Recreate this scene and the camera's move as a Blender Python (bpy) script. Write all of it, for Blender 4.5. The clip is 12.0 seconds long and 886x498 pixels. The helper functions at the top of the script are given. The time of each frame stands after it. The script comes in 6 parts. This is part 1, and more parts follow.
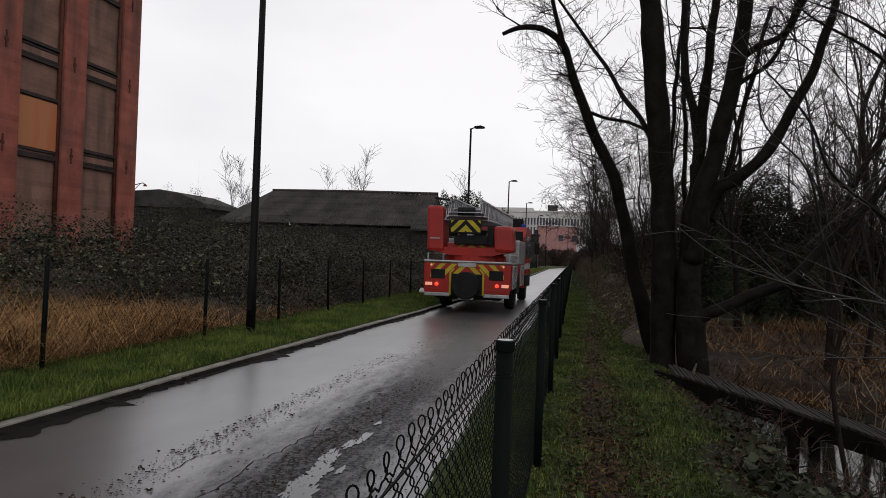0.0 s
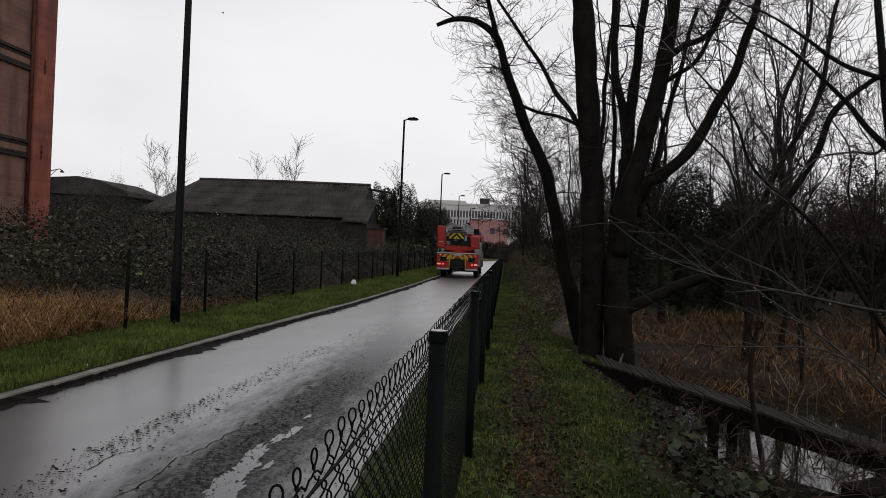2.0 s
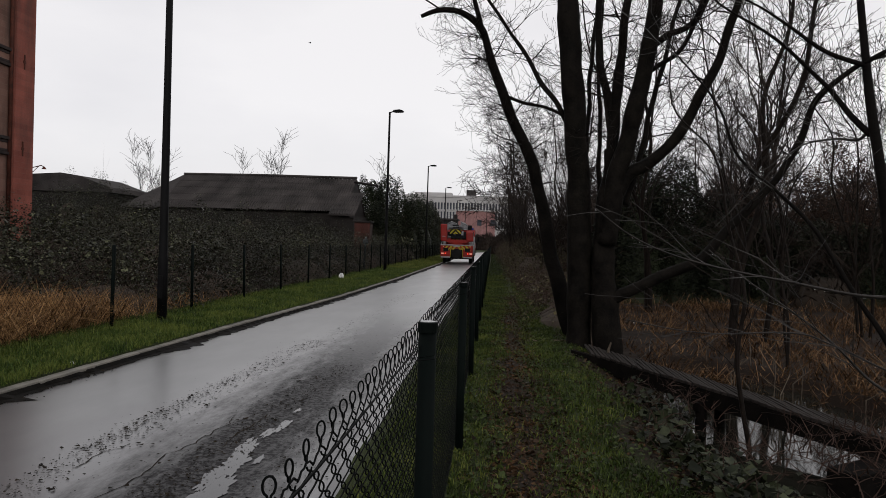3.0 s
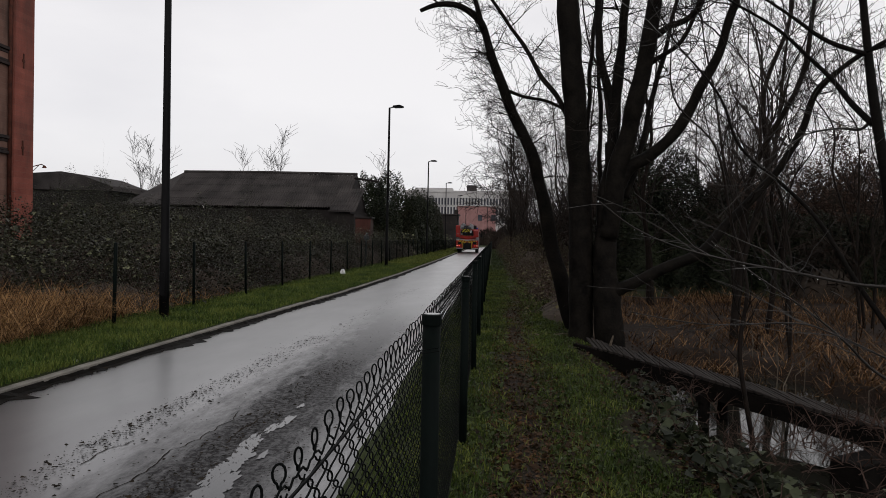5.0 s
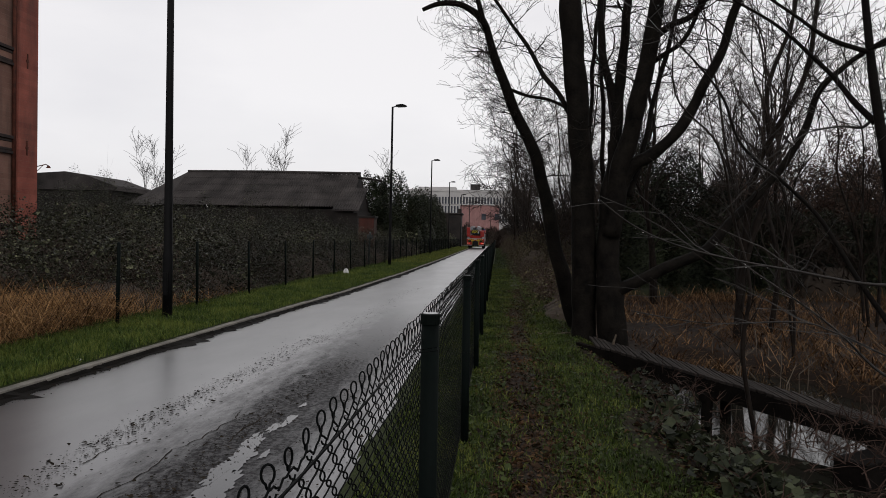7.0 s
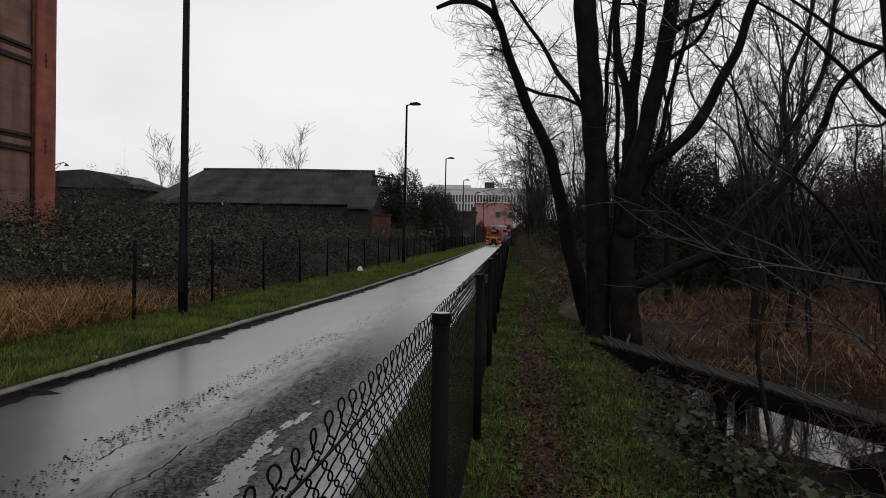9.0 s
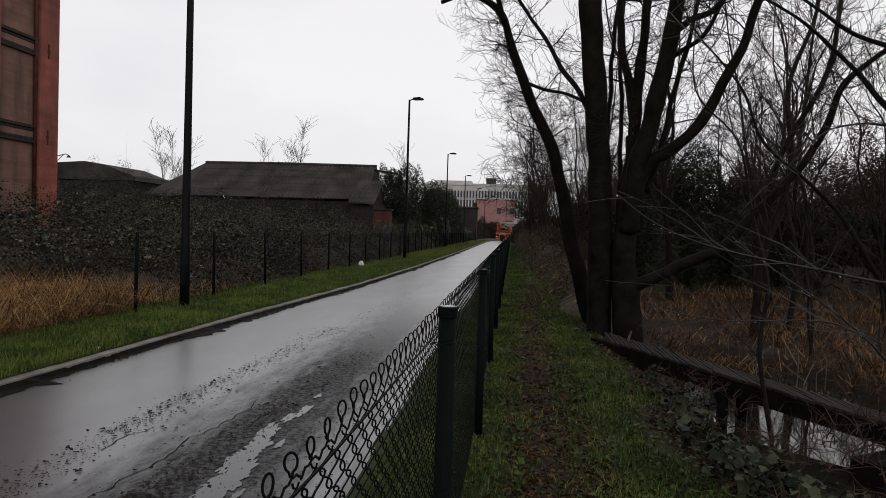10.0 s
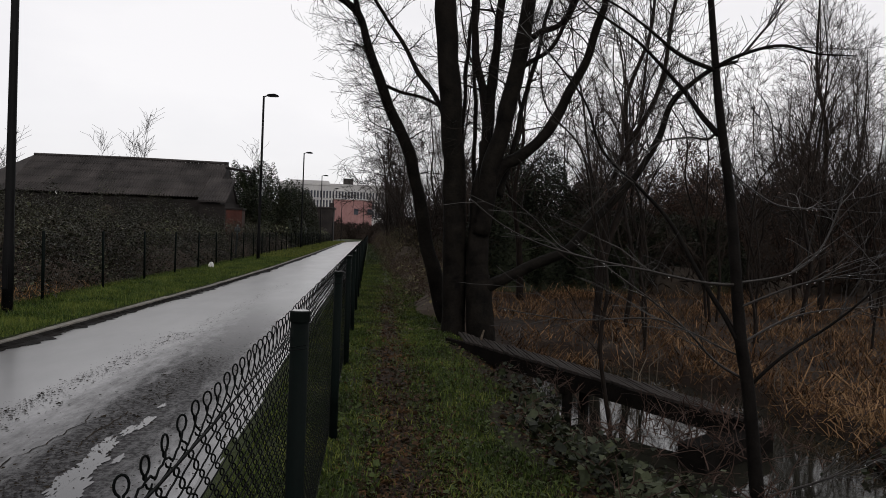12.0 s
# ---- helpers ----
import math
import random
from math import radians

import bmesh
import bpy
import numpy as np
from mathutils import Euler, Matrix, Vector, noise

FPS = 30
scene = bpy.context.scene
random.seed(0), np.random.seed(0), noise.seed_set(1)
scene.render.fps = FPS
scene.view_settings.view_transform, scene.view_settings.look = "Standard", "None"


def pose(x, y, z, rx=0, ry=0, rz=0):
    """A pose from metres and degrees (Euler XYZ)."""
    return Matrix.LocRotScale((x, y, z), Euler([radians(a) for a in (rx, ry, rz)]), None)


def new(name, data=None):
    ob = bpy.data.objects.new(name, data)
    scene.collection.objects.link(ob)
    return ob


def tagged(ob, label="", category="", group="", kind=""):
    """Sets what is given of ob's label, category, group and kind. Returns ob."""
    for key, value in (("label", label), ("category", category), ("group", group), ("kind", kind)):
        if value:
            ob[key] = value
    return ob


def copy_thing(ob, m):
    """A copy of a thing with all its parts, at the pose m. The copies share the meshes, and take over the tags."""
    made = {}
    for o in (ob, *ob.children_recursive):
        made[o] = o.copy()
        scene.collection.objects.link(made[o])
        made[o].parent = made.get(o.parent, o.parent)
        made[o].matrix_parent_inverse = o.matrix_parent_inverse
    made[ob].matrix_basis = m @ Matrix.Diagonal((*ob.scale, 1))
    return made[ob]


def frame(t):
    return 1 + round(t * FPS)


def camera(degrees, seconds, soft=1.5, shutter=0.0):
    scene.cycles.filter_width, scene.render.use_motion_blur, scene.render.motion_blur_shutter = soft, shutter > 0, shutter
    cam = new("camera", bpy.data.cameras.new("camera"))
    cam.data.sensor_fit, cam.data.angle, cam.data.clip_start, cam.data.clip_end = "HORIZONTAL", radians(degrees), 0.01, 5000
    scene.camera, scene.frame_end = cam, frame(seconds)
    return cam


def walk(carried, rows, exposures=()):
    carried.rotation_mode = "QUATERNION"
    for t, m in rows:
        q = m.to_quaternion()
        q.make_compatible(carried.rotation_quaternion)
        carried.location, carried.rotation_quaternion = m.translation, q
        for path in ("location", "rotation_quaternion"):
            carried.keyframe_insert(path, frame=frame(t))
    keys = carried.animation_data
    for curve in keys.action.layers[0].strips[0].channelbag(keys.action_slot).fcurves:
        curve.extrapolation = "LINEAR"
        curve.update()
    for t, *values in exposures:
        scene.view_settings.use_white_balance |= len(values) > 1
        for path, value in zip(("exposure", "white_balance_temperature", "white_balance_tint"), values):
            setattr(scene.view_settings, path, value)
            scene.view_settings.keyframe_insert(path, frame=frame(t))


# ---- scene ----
cam = camera(63.7, 12.0, soft=0.65)

# seconds, x, y, z, yaw, pitch, roll
PATH = [
    (0, 0.009, -0.063, 1.622, 10.41, 0.50, -2.04), (0.5, 0.014, -0.030, 1.619, 8.91, 0.73, -1.83),
    (1, 0.021, -0.023, 1.614, 6.88, 0.46, -2.26), (1.5, 0.008, -0.018, 1.614, 5.73, 0.02, -2.55),
    (2, -0.001, -0.011, 1.611, 4.98, 0.09, -2.43), (2.5, -0.002, -0.012, 1.609, 4.67, 0.06, -2.13),
    (3, -0.004, -0.009, 1.606, 3.96, -0.50, -1.65), (5, -0.012, -0.007, 1.595, 4.03, -0.87, -1.12),
    (5.5, 0.000, 0.000, 1.600, 4.00, -0.90, -0.85), (6, 0.005, 0.005, 1.600, 4.18, -0.80, -0.74),
    (6.5, 0.008, -0.002, 1.600, 4.25, -0.87, -0.91), (7, 0.005, -0.003, 1.596, 4.32, -0.95, -1.01),
    (9, 0.015, -0.005, 1.602, 5.45, -1.13, -1.12), (9.5, 0.003, -0.004, 1.600, 5.61, -1.31, -1.33),
    (10, -0.006, -0.005, 1.594, 5.53, -1.49, -1.72), (10.5, -0.007, 0.002, 1.593, 4.98, -1.31, -1.69),
    (11, 0.012, 0.008, 1.594, 1.92, -1.07, -1.86), (11.5, 0.009, 0.011, 1.597, -4.66, -1.43, -2.32),
    (12, 0.004, -0.001, 1.602, -5.91, -1.03, -2.15)]
walk(cam, [(t, pose(x, y, z, 90 + p, r, w)) for t, x, y, z, w, p, r in PATH],
     exposures=[(0, 0.05), (1, 0.0), (3, -0.05), (11.5, -0.04), (12, 0.04)])

# ---- light: an overcast winter sky and a weak, wide sun ----
SUN_ELEV, SUN_TURN = 28, 160
world = bpy.data.worlds.new("overcast_sky")
scene.world = world
world.use_nodes = True
wt = world.node_tree
wt.nodes.clear()
w_out, w_bg = wt.nodes.new("ShaderNodeOutputWorld"), wt.nodes.new("ShaderNodeBackground")
w_sky = wt.nodes.new("ShaderNodeTexSky")
w_sky.sky_type, w_sky.sun_disc = 'NISHITA', False
w_sky.sun_elevation, w_sky.sun_rotation = radians(SUN_ELEV), radians(SUN_TURN)
w_co, w_no, w_ra, w_mix, w_gain = (wt.nodes.new("ShaderNodeTexCoord"), wt.nodes.new("ShaderNodeTexNoise"),
                                   wt.nodes.new("ShaderNodeValToRGB"), wt.nodes.new("ShaderNodeMix"),
                                   wt.nodes.new("ShaderNodeMapping"))
w_gain.inputs["Scale"].default_value = (1.0, 1.0, 2.6)
w_no.inputs["Scale"].default_value, w_no.inputs["Detail"].default_value = 1.7, 6.0
w_no.inputs["Roughness"].default_value = 0.5
w_ra.color_ramp.elements[0].position, w_ra.color_ramp.elements[0].color = 0.32, (7.9, 7.75, 8.05, 1)
w_ra.color_ramp.elements[1].position, w_ra.color_ramp.elements[1].color = 0.66, (9.75, 9.5, 9.6, 1)
w_mix.data_type = 'RGBA'
w_mix.inputs[0].default_value = 0.93
wt.links.new(w_co.outputs["Generated"], w_gain.inputs["Vector"])
wt.links.new(w_gain.outputs["Vector"], w_no.inputs["Vector"])
wt.links.new(w_no.outputs["Fac"], w_ra.inputs["Fac"])
wt.links.new(w_sky.outputs["Color"], w_mix.inputs[6])
wt.links.new(w_ra.outputs["Color"], w_mix.inputs[7])
wt.links.new(w_mix.outputs[2], w_bg.inputs["Color"])
w_bg.inputs["Strength"].default_value = 0.1
wt.links.new(w_bg.outputs["Background"], w_out.inputs["Surface"])
sun_data = bpy.data.lights.new("sun", 'SUN')
sun_data.energy, sun_data.angle, sun_data.color = 0.5, radians(25), (1.0, 0.97, 0.93)
sun = new("sun", sun_data)
sun.rotation_euler = Euler((radians(90 - SUN_ELEV), 0, radians(180 - SUN_TURN)))


# ---- materials ----
def mat(name, c1, c2, scale=6.0, rough=(0.6, 0.9), bump=0.15, fine=60.0, metal=0.0, spread=0.0, spec=0.1, third=None):
    """Two colours mixed by coarse and fine noise, with noise in the gloss and the relief; spread varies it from piece to piece."""
    m = bpy.data.materials.new(name)
    m.use_nodes = True
    n, k = m.node_tree.nodes, m.node_tree.links
    b = n["Principled BSDF"]
    co = n.new("ShaderNodeTexCoord")
    big, small = n.new("ShaderNodeTexNoise"), n.new("ShaderNodeTexNoise")
    for node, s in ((big, scale), (small, fine)):
        node.inputs["Scale"].default_value, node.inputs["Detail"].default_value = s, 5.0
        k.new(co.outputs["Object"], node.inputs["Vector"])
    add = n.new("ShaderNodeMath")
    add.operation = 'MULTIPLY_ADD'
    add.inputs[1].default_value = 0.45
    k.new(small.outputs["Fac"], add.inputs[0])
    k.new(big.outputs["Fac"], add.inputs[2])
    fac = add.outputs[0]
    if spread:
        geo, obi, two = n.new("ShaderNodeNewGeometry"), n.new("ShaderNodeObjectInfo"), n.new("ShaderNodeMath")
        two.operation = 'ADD'
        k.new(geo.outputs["Random Per Island"], two.inputs[0])
        k.new(obi.outputs["Random"], two.inputs[1])
        more = n.new("ShaderNodeMath")
        more.operation = 'MULTIPLY_ADD'
        more.inputs[1].default_value = spread
        k.new(two.outputs[0], more.inputs[0])
        k.new(fac, more.inputs[2])
        sub = n.new("ShaderNodeMath")
        sub.operation = 'SUBTRACT'
        sub.inputs[1].default_value = spread
        k.new(more.outputs[0], sub.inputs[0])
        fac = sub.outputs[0]
    ramp = n.new("ShaderNodeValToRGB")
    ramp.color_ramp.elements[0].position, ramp.color_ramp.elements[1].position = 0.48, 0.98
    ramp.color_ramp.elements[0].color, ramp.color_ramp.elements[1].color = (*c1, 1), (*c2, 1)
    if third:
        el = ramp.color_ramp.elements.new(0.72)
        el.color = (*third, 1)
    k.new(fac, ramp.inputs["Fac"])
    k.new(ramp.outputs["Color"], b.inputs["Base Color"])
    mr = n.new("ShaderNodeMapRange")
    mr.inputs["To Min"].default_value, mr.inputs["To Max"].default_value = rough
    mr.inputs["From Min"].default_value, mr.inputs["From Max"].default_value = 0.3, 0.7
    k.new(big.outputs["Fac"], mr.inputs["Value"])
    k.new(mr.outputs["Result"], b.inputs["Roughness"])
    b.inputs["Metallic"].default_value = metal
    b.inputs["Specular IOR Level"].default_value = spec
    if bump:
        bp = n.new("ShaderNodeBump")
        bp.inputs["Strength"].default_value, bp.inputs["Distance"].default_value = bump, 0.02
        k.new(add.outputs[0], bp.inputs["Height"])
        k.new(bp.outputs["Normal"], b.inputs["Normal"])
    return m


def glow(name, colour, strength):
    m = bpy.data.materials.new(name)
    m.use_nodes = True
    b = m.node_tree.nodes["Principled BSDF"]
    b.inputs["Base Color"].default_value = (*colour, 1)
    b.inputs["Emission Color"].default_value = (*colour, 1)
    b.inputs["Emission Strength"].default_value = strength
    return m


def wet_asphalt():
    """Dark worn asphalt under a film of rain: standing water in the low, noise-shaped hollows and in the strip of broken surface."""
    m = mat("wet_asphalt", (0.022, 0.022, 0.025), (0.06, 0.058, 0.06), 0.9, (0.2, 0.42), 0.0, 90)
    n, k = m.node_tree.nodes, m.node_tree.links
    b = n["Principled BSDF"]
    co, mp = n["Texture Coordinate"], n.new("ShaderNodeMapping")
    mp.inputs["Scale"].default_value = (1.0, 0.28, 1.0)
    k.new(co.outputs["Object"], mp.inputs["Vector"])
    no = n.new("ShaderNodeTexNoise")
    no.inputs["Scale"].default_value, no.inputs["Detail"].default_value, no.inputs["Roughness"].default_value = 1.3, 7.0, 0.6
    k.new(mp.outputs["Vector"], no.inputs["Vector"])
    rr = n.new("ShaderNodeMapRange")
    rr.inputs["From Min"].default_value, rr.inputs["From Max"].default_value = 0.3, 0.75
    rr.inputs["To Min"].default_value, rr.inputs["To Max"].default_value = 0.32, 0.44
    k.new(no.outputs["Fac"], rr.inputs["Value"])
    sep, strip = n.new("ShaderNodeSeparateXYZ"), n.new("ShaderNodeMath")
    k.new(co.outputs["Object"], sep.inputs["Vector"])
    fray, wide = n.new("ShaderNodeTexNoise"), n.new("ShaderNodeMath")
    fray.inputs["Scale"].default_value, fray.inputs["Detail"].default_value, fray.inputs["Roughness"].default_value = 5.0, 10.0, 0.8
    k.new(mp.outputs["Vector"], fray.inputs["Vector"])
    strip.operation, wide.operation = 'ADD', 'ABSOLUTE'
    strip.inputs[1].default_value = 1.85
    k.new(sep.outputs["X"], strip.inputs[0])
    k.new(strip.outputs[0], wide.inputs[0])
    edge, worn = n.new("ShaderNodeMath"), n.new("ShaderNodeMapRange")
    edge.operation = 'MULTIPLY_ADD'
    edge.inputs[1].default_value = 1.5
    k.new(fray.outputs["Fac"], edge.inputs[0])
    k.new(wide.outputs[0], edge.inputs[2])
    worn.inputs["From Min"].default_value, worn.inputs["From Max"].default_value = 1.62, 1.0
    k.new(edge.outputs[0], worn.inputs["Value"])
    along, both = n.new("ShaderNodeMapRange"), n.new("ShaderNodeMath")
    along.inputs["From Min"].default_value, along.inputs["From Max"].default_value = 17.0, 8.0
    k.new(sep.outputs["Y"], along.inputs["Value"])
    both.operation = 'MULTIPLY'
    k.new(worn.outputs["Result"], both.inputs[0])
    k.new(along.outputs["Result"], both.inputs[1])
    rough = n.new("ShaderNodeMix")
    k.new(both.outputs[0], rough.inputs[0])
    k.new(rr.outputs["Result"], rough.inputs[2])
    rough.inputs[3].default_value = 0.55
    k.new(rough.outputs[0], b.inputs["Roughness"])
    tone, ramp = n.new("ShaderNodeMix"), n["Color Ramp"]
    tone.data_type = 'RGBA'
    k.new(both.outputs[0], tone.inputs[0])
    k.new(ramp.outputs["Color"], tone.inputs[6])
    tone.inputs[7].default_value = (0.012, 0.011, 0.012, 1)
    k.new(tone.outputs[2], b.inputs["Base Color"])
    grit, gb = n.new("ShaderNodeTexNoise"), n.new("ShaderNodeBump")
    grit.inputs["Scale"].default_value, grit.inputs["Detail"].default_value = 120, 3
    k.new(co.outputs["Object"], grit.inputs["Vector"])
    gb.inputs["Strength"].default_value, gb.inputs["Distance"].default_value = 0.03, 0.004
    k.new(grit.outputs["Fac"], gb.inputs["Height"])
    k.new(gb.outputs["Normal"], b.inputs["Normal"])
    film = n.new("ShaderNodeMapRange")
    film.inputs["To Min"].default_value, film.inputs["To Max"].default_value = 0.5, 0.03
    lumps, dry, crumbs = n.new("ShaderNodeTexNoise"), n.new("ShaderNodeMapRange"), n.new("ShaderNodeMath")
    lumps.inputs["Scale"].default_value, lumps.inputs["Detail"].default_value, lumps.inputs["Roughness"].default_value = 24.0, 5.0, 0.7
    k.new(co.outputs["Object"], lumps.inputs["Vector"])
    dry.inputs["From Min"].default_value, dry.inputs["From Max"].default_value = 0.40, 0.54
    dry.inputs["To Min"].default_value, dry.inputs["To Max"].default_value = 0.5, 1.0
    k.new(lumps.outputs["Fac"], dry.inputs["Value"])
    crumbs.operation = 'MULTIPLY'
    k.new(both.outputs[0], crumbs.inputs[0])
    k.new(dry.outputs["Result"], crumbs.inputs[1])
    k.new(crumbs.outputs[0], film.inputs["Value"])
    k.new(film.outputs["Result"], b.inputs["Specular IOR Level"])
    b.inputs["IOR"].default_value = 1.75
    sheet = n.new("ShaderNodeMapRange")
    sheet.inputs["To Min"].default_value, sheet.inputs["To Max"].default_value = 0.75, 0.0
    k.new(both.outputs[0], sheet.inputs["Value"])
    k.new(sheet.outputs["Result"], b.inputs["Coat Weight"])
    b.inputs["Coat IOR"].default_value, b.inputs["Coat Roughness"].default_value = 1.4, 0.28
    k.new(gb.outputs["Normal"], b.inputs["Coat Normal"])
    return m


def ground_earth():
    """Grass-green turf that turns to trodden mud along the footpath and to leaf litter under the trees."""
    m = mat("earth_and_turf", (0.012, 0.016, 0.006), (0.035, 0.045, 0.014), 1.1, (0.7, 0.95), 0.5, 30)
    n, k = m.node_tree.nodes, m.node_tree.links
    b, ramp = n["Principled BSDF"], n["Color Ramp"]
    co, sep = n["Texture Coordinate"], n.new("ShaderNodeSeparateXYZ")
    k.new(co.outputs["Object"], sep.inputs["Vector"])
    wob = n.new("ShaderNodeTexNoise")
    wob.inputs["Scale"].default_value, wob.inputs["Detail"].default_value = 0.9, 6
    k.new(co.outputs["Object"], wob.inputs["Vector"])
    sx = n.new("ShaderNodeMath")
    sx.operation = 'MULTIPLY_ADD'
    sx.inputs[1].default_value = 0.9
    k.new(wob.outputs["Fac"], sx.inputs[0])
    k.new(sep.outputs["X"], sx.inputs[2])

    def band(lo, hi, soft):
        a, c, mul = n.new("ShaderNodeMapRange"), n.new("ShaderNodeMapRange"), n.new("ShaderNodeMath")
        a.inputs["From Min"].default_value, a.inputs["From Max"].default_value = lo - soft, lo + soft
        c.inputs["From Min"].default_value, c.inputs["From Max"].default_value = hi + soft, hi - soft
        mul.operation = 'MULTIPLY'
        k.new(sx.outputs[0], a.inputs["Value"])
        k.new(sx.outputs[0], c.inputs["Value"])
        k.new(a.outputs["Result"], mul.inputs[0])
        k.new(c.outputs["Result"], mul.inputs[1])
        return mul.outputs[0]
    col = ramp.outputs["Color"]
    for lo, hi, soft, c in ((0.50, 0.86, 0.10, (0.022, 0.016, 0.012)), (1.6, 400, 0.25, (0.014, 0.009, 0.006)),
                            (-400, -5.95, 0.25, (0.022, 0.014, 0.008))):
        mix = n.new("ShaderNodeMix")
        mix.data_type = 'RGBA'
        k.new(band(lo, hi, soft), mix.inputs[0])
        k.new(col, mix.inputs[6])
        mix.inputs[7].default_value = (*c, 1)
        col = mix.outputs[2]
    k.new(col, b.inputs["Base Color"])
    return m


def brickwork(name, c1, c2, mortar, scale=1.0, dirt=(0.05, 0.04, 0.035)):
    """Weathered brick courses, 75 mm high, with soot in large streaks."""
    m = mat(name, c1, c2, 1.2, (0.75, 0.95), 0.0, 20)
    n, k = m.node_tree.nodes, m.node_tree.links
    b, ramp, co = n["Principled BSDF"], n["Color Ramp"], n["Texture Coordinate"]
    mp, br = n.new("ShaderNodeMapping"), n.new("ShaderNodeTexBrick")
    mp.inputs["Rotation"].default_value = (radians(90), 0, radians(90))
    k.new(co.outputs["Object"], mp.inputs["Vector"])
    k.new(mp.outputs["Vector"], br.inputs["Vector"])
    br.inputs["Scale"].default_value = 4.0 * scale
    br.inputs["Mortar Size"].default_value = 0.02
    br.inputs["Brick Width"].default_value, br.inputs["Row Height"].default_value = 0.92, 0.3
    br.inputs["Mortar"].default_value = (*mortar, 1)
    k.new(ramp.outputs["Color"], br.inputs["Color1"])
    dark = n.new("ShaderNodeMix")
    dark.data_type, dark.blend_type = 'RGBA', 'MULTIPLY'
    dark.inputs[0].default_value = 0.5
    k.new(ramp.outputs["Color"], dark.inputs[6])
    dark.inputs[7].default_value = (0.6, 0.55, 0.55, 1)
    k.new(dark.outputs[2], br.inputs["Color2"])
    st, sm, sr, mx = n.new("ShaderNodeTexNoise"), n.new("ShaderNodeMapping"), n.new("ShaderNodeMapRange"), n.new("ShaderNodeMix")
    sm.inputs["Scale"].default_value = (0.9, 0.9, 0.16)
    k.new(co.outputs["Object"], sm.inputs["Vector"])
    k.new(sm.outputs["Vector"], st.inputs["Vector"])
    st.inputs["Scale"].default_value, st.inputs["Detail"].default_value = 1.5, 6
    sr.inputs["From Min"].default_value, sr.inputs["From Max"].default_value, sr.inputs["To Max"].default_value = 0.48, 0.72, 0.75
    k.new(st.outputs["Fac"], sr.inputs["Value"])
    mx.data_type = 'RGBA'
    k.new(sr.outputs["Result"], mx.inputs[0])
    k.new(br.outputs["Color"], mx.inputs[6])
    mx.inputs[7].default_value = (*dirt, 1)
    k.new(mx.outputs[2], b.inputs["Base Color"])
    bp = n.new("ShaderNodeBump")
    bp.inputs["Strength"].default_value, bp.inputs["Distance"].default_value = 0.4, 0.01
    bp.invert = True
    k.new(br.outputs["Fac"], bp.inputs["Height"])
    k.new(bp.outputs["Normal"], b.inputs["Normal"])
    return m


ASPHALT, EARTH = wet_asphalt(), ground_earth()
KERB = mat("wet_concrete_kerb", (0.06, 0.057, 0.05), (0.22, 0.205, 0.18), 3, (0.45, 0.8), 0.3, 70, spread=0.12)
GRIT = mat("road_grit", (0.01, 0.009, 0.008), (0.035, 0.026, 0.017), 8, (0.6, 0.9), 0.2, 90, spread=0.3, spec=0.03)
PATHGRASS = mat("rough_path_grass", (0.010, 0.017, 0.004), (0.13, 0.138, 0.031), 1.3, (0.45, 0.7), 0, 40, spread=0.38, third=(0.042, 0.066, 0.012))
GRASS = mat("winter_grass", (0.010, 0.020, 0.004), (0.105, 0.128, 0.028), 1.3, (0.45, 0.7), 0, 40, spread=0.38, third=(0.032, 0.058, 0.011))
WEED = mat("broad_weeds", (0.008, 0.015, 0.005), (0.045, 0.06, 0.018), 2, (0.4, 0.65), 0, 40, spread=0.3, spec=0.1)
REED = mat("dry_reeds", (0.012, 0.007, 0.004), (0.30, 0.175, 0.078), 1.6, (0.6, 0.9), 0, 30, spread=0.46, third=(0.055, 0.026, 0.010), spec=0.05)
# reeds round the pond, with a darker top tone than the left bed
PONDREED = mat("rust_pond_reeds", (0.0125, 0.0063, 0.0037), (0.23, 0.14, 0.072), 0.6, (0.5, 0.9), 0, 30, spread=0.42, third=(0.055, 0.027, 0.012), spec=0.05)
LITTER = mat("fallen_leaves", (0.012, 0.007, 0.004), (0.085, 0.045, 0.02), 1.5, (0.4, 0.8), 0, 40, spread=0.34, third=(0.03, 0.017, 0.009))
BRAMBLE = mat("bramble_leaves", (0.013, 0.0135, 0.0085), (0.155, 0.16, 0.095), 0.6, (0.35, 0.6), 0, 30, spread=0.44, spec=0.1, third=(0.036, 0.038, 0.023))
IVY = mat("ivy_leaves", (0.006, 0.008, 0.005), (0.036, 0.043, 0.023), 0.8, (0.4, 0.65), 0, 30, spread=0.34)
STEM = mat("bramble_stems", (0.012, 0.007, 0.006), (0.055, 0.034, 0.026), 2, (0.6, 0.9), 0, 30, spread=0.3)
BARK = mat("wet_willow_bark", (0.0022, 0.0019, 0.0017), (0.013, 0.011, 0.009), 5, (0.65, 0.9), 1.0, 26, spec=0.05)
BARK2 = mat("smooth_alder_bark", (0.004, 0.003, 0.0026), (0.018, 0.013, 0.010), 7, (0.5, 0.8), 0.4, 40, spec=0.08)
RAIN = mat("clear_rain_drop", (0.9, 0.9, 0.9), (1, 1, 1), 3, (0.02, 0.03), 0, 30)
RAIN.node_tree.nodes["Principled BSDF"].inputs["Transmission Weight"].default_value = 1.0
RAIN.node_tree.nodes["Principled BSDF"].inputs["IOR"].default_value = 1.33
ALDERBARK = mat("rain_wet_alder_bark", (0.003, 0.0025, 0.0022), (0.010, 0.0085, 0.0075), 9, (0.6, 0.8), 0.5, 60, spec=0.05)
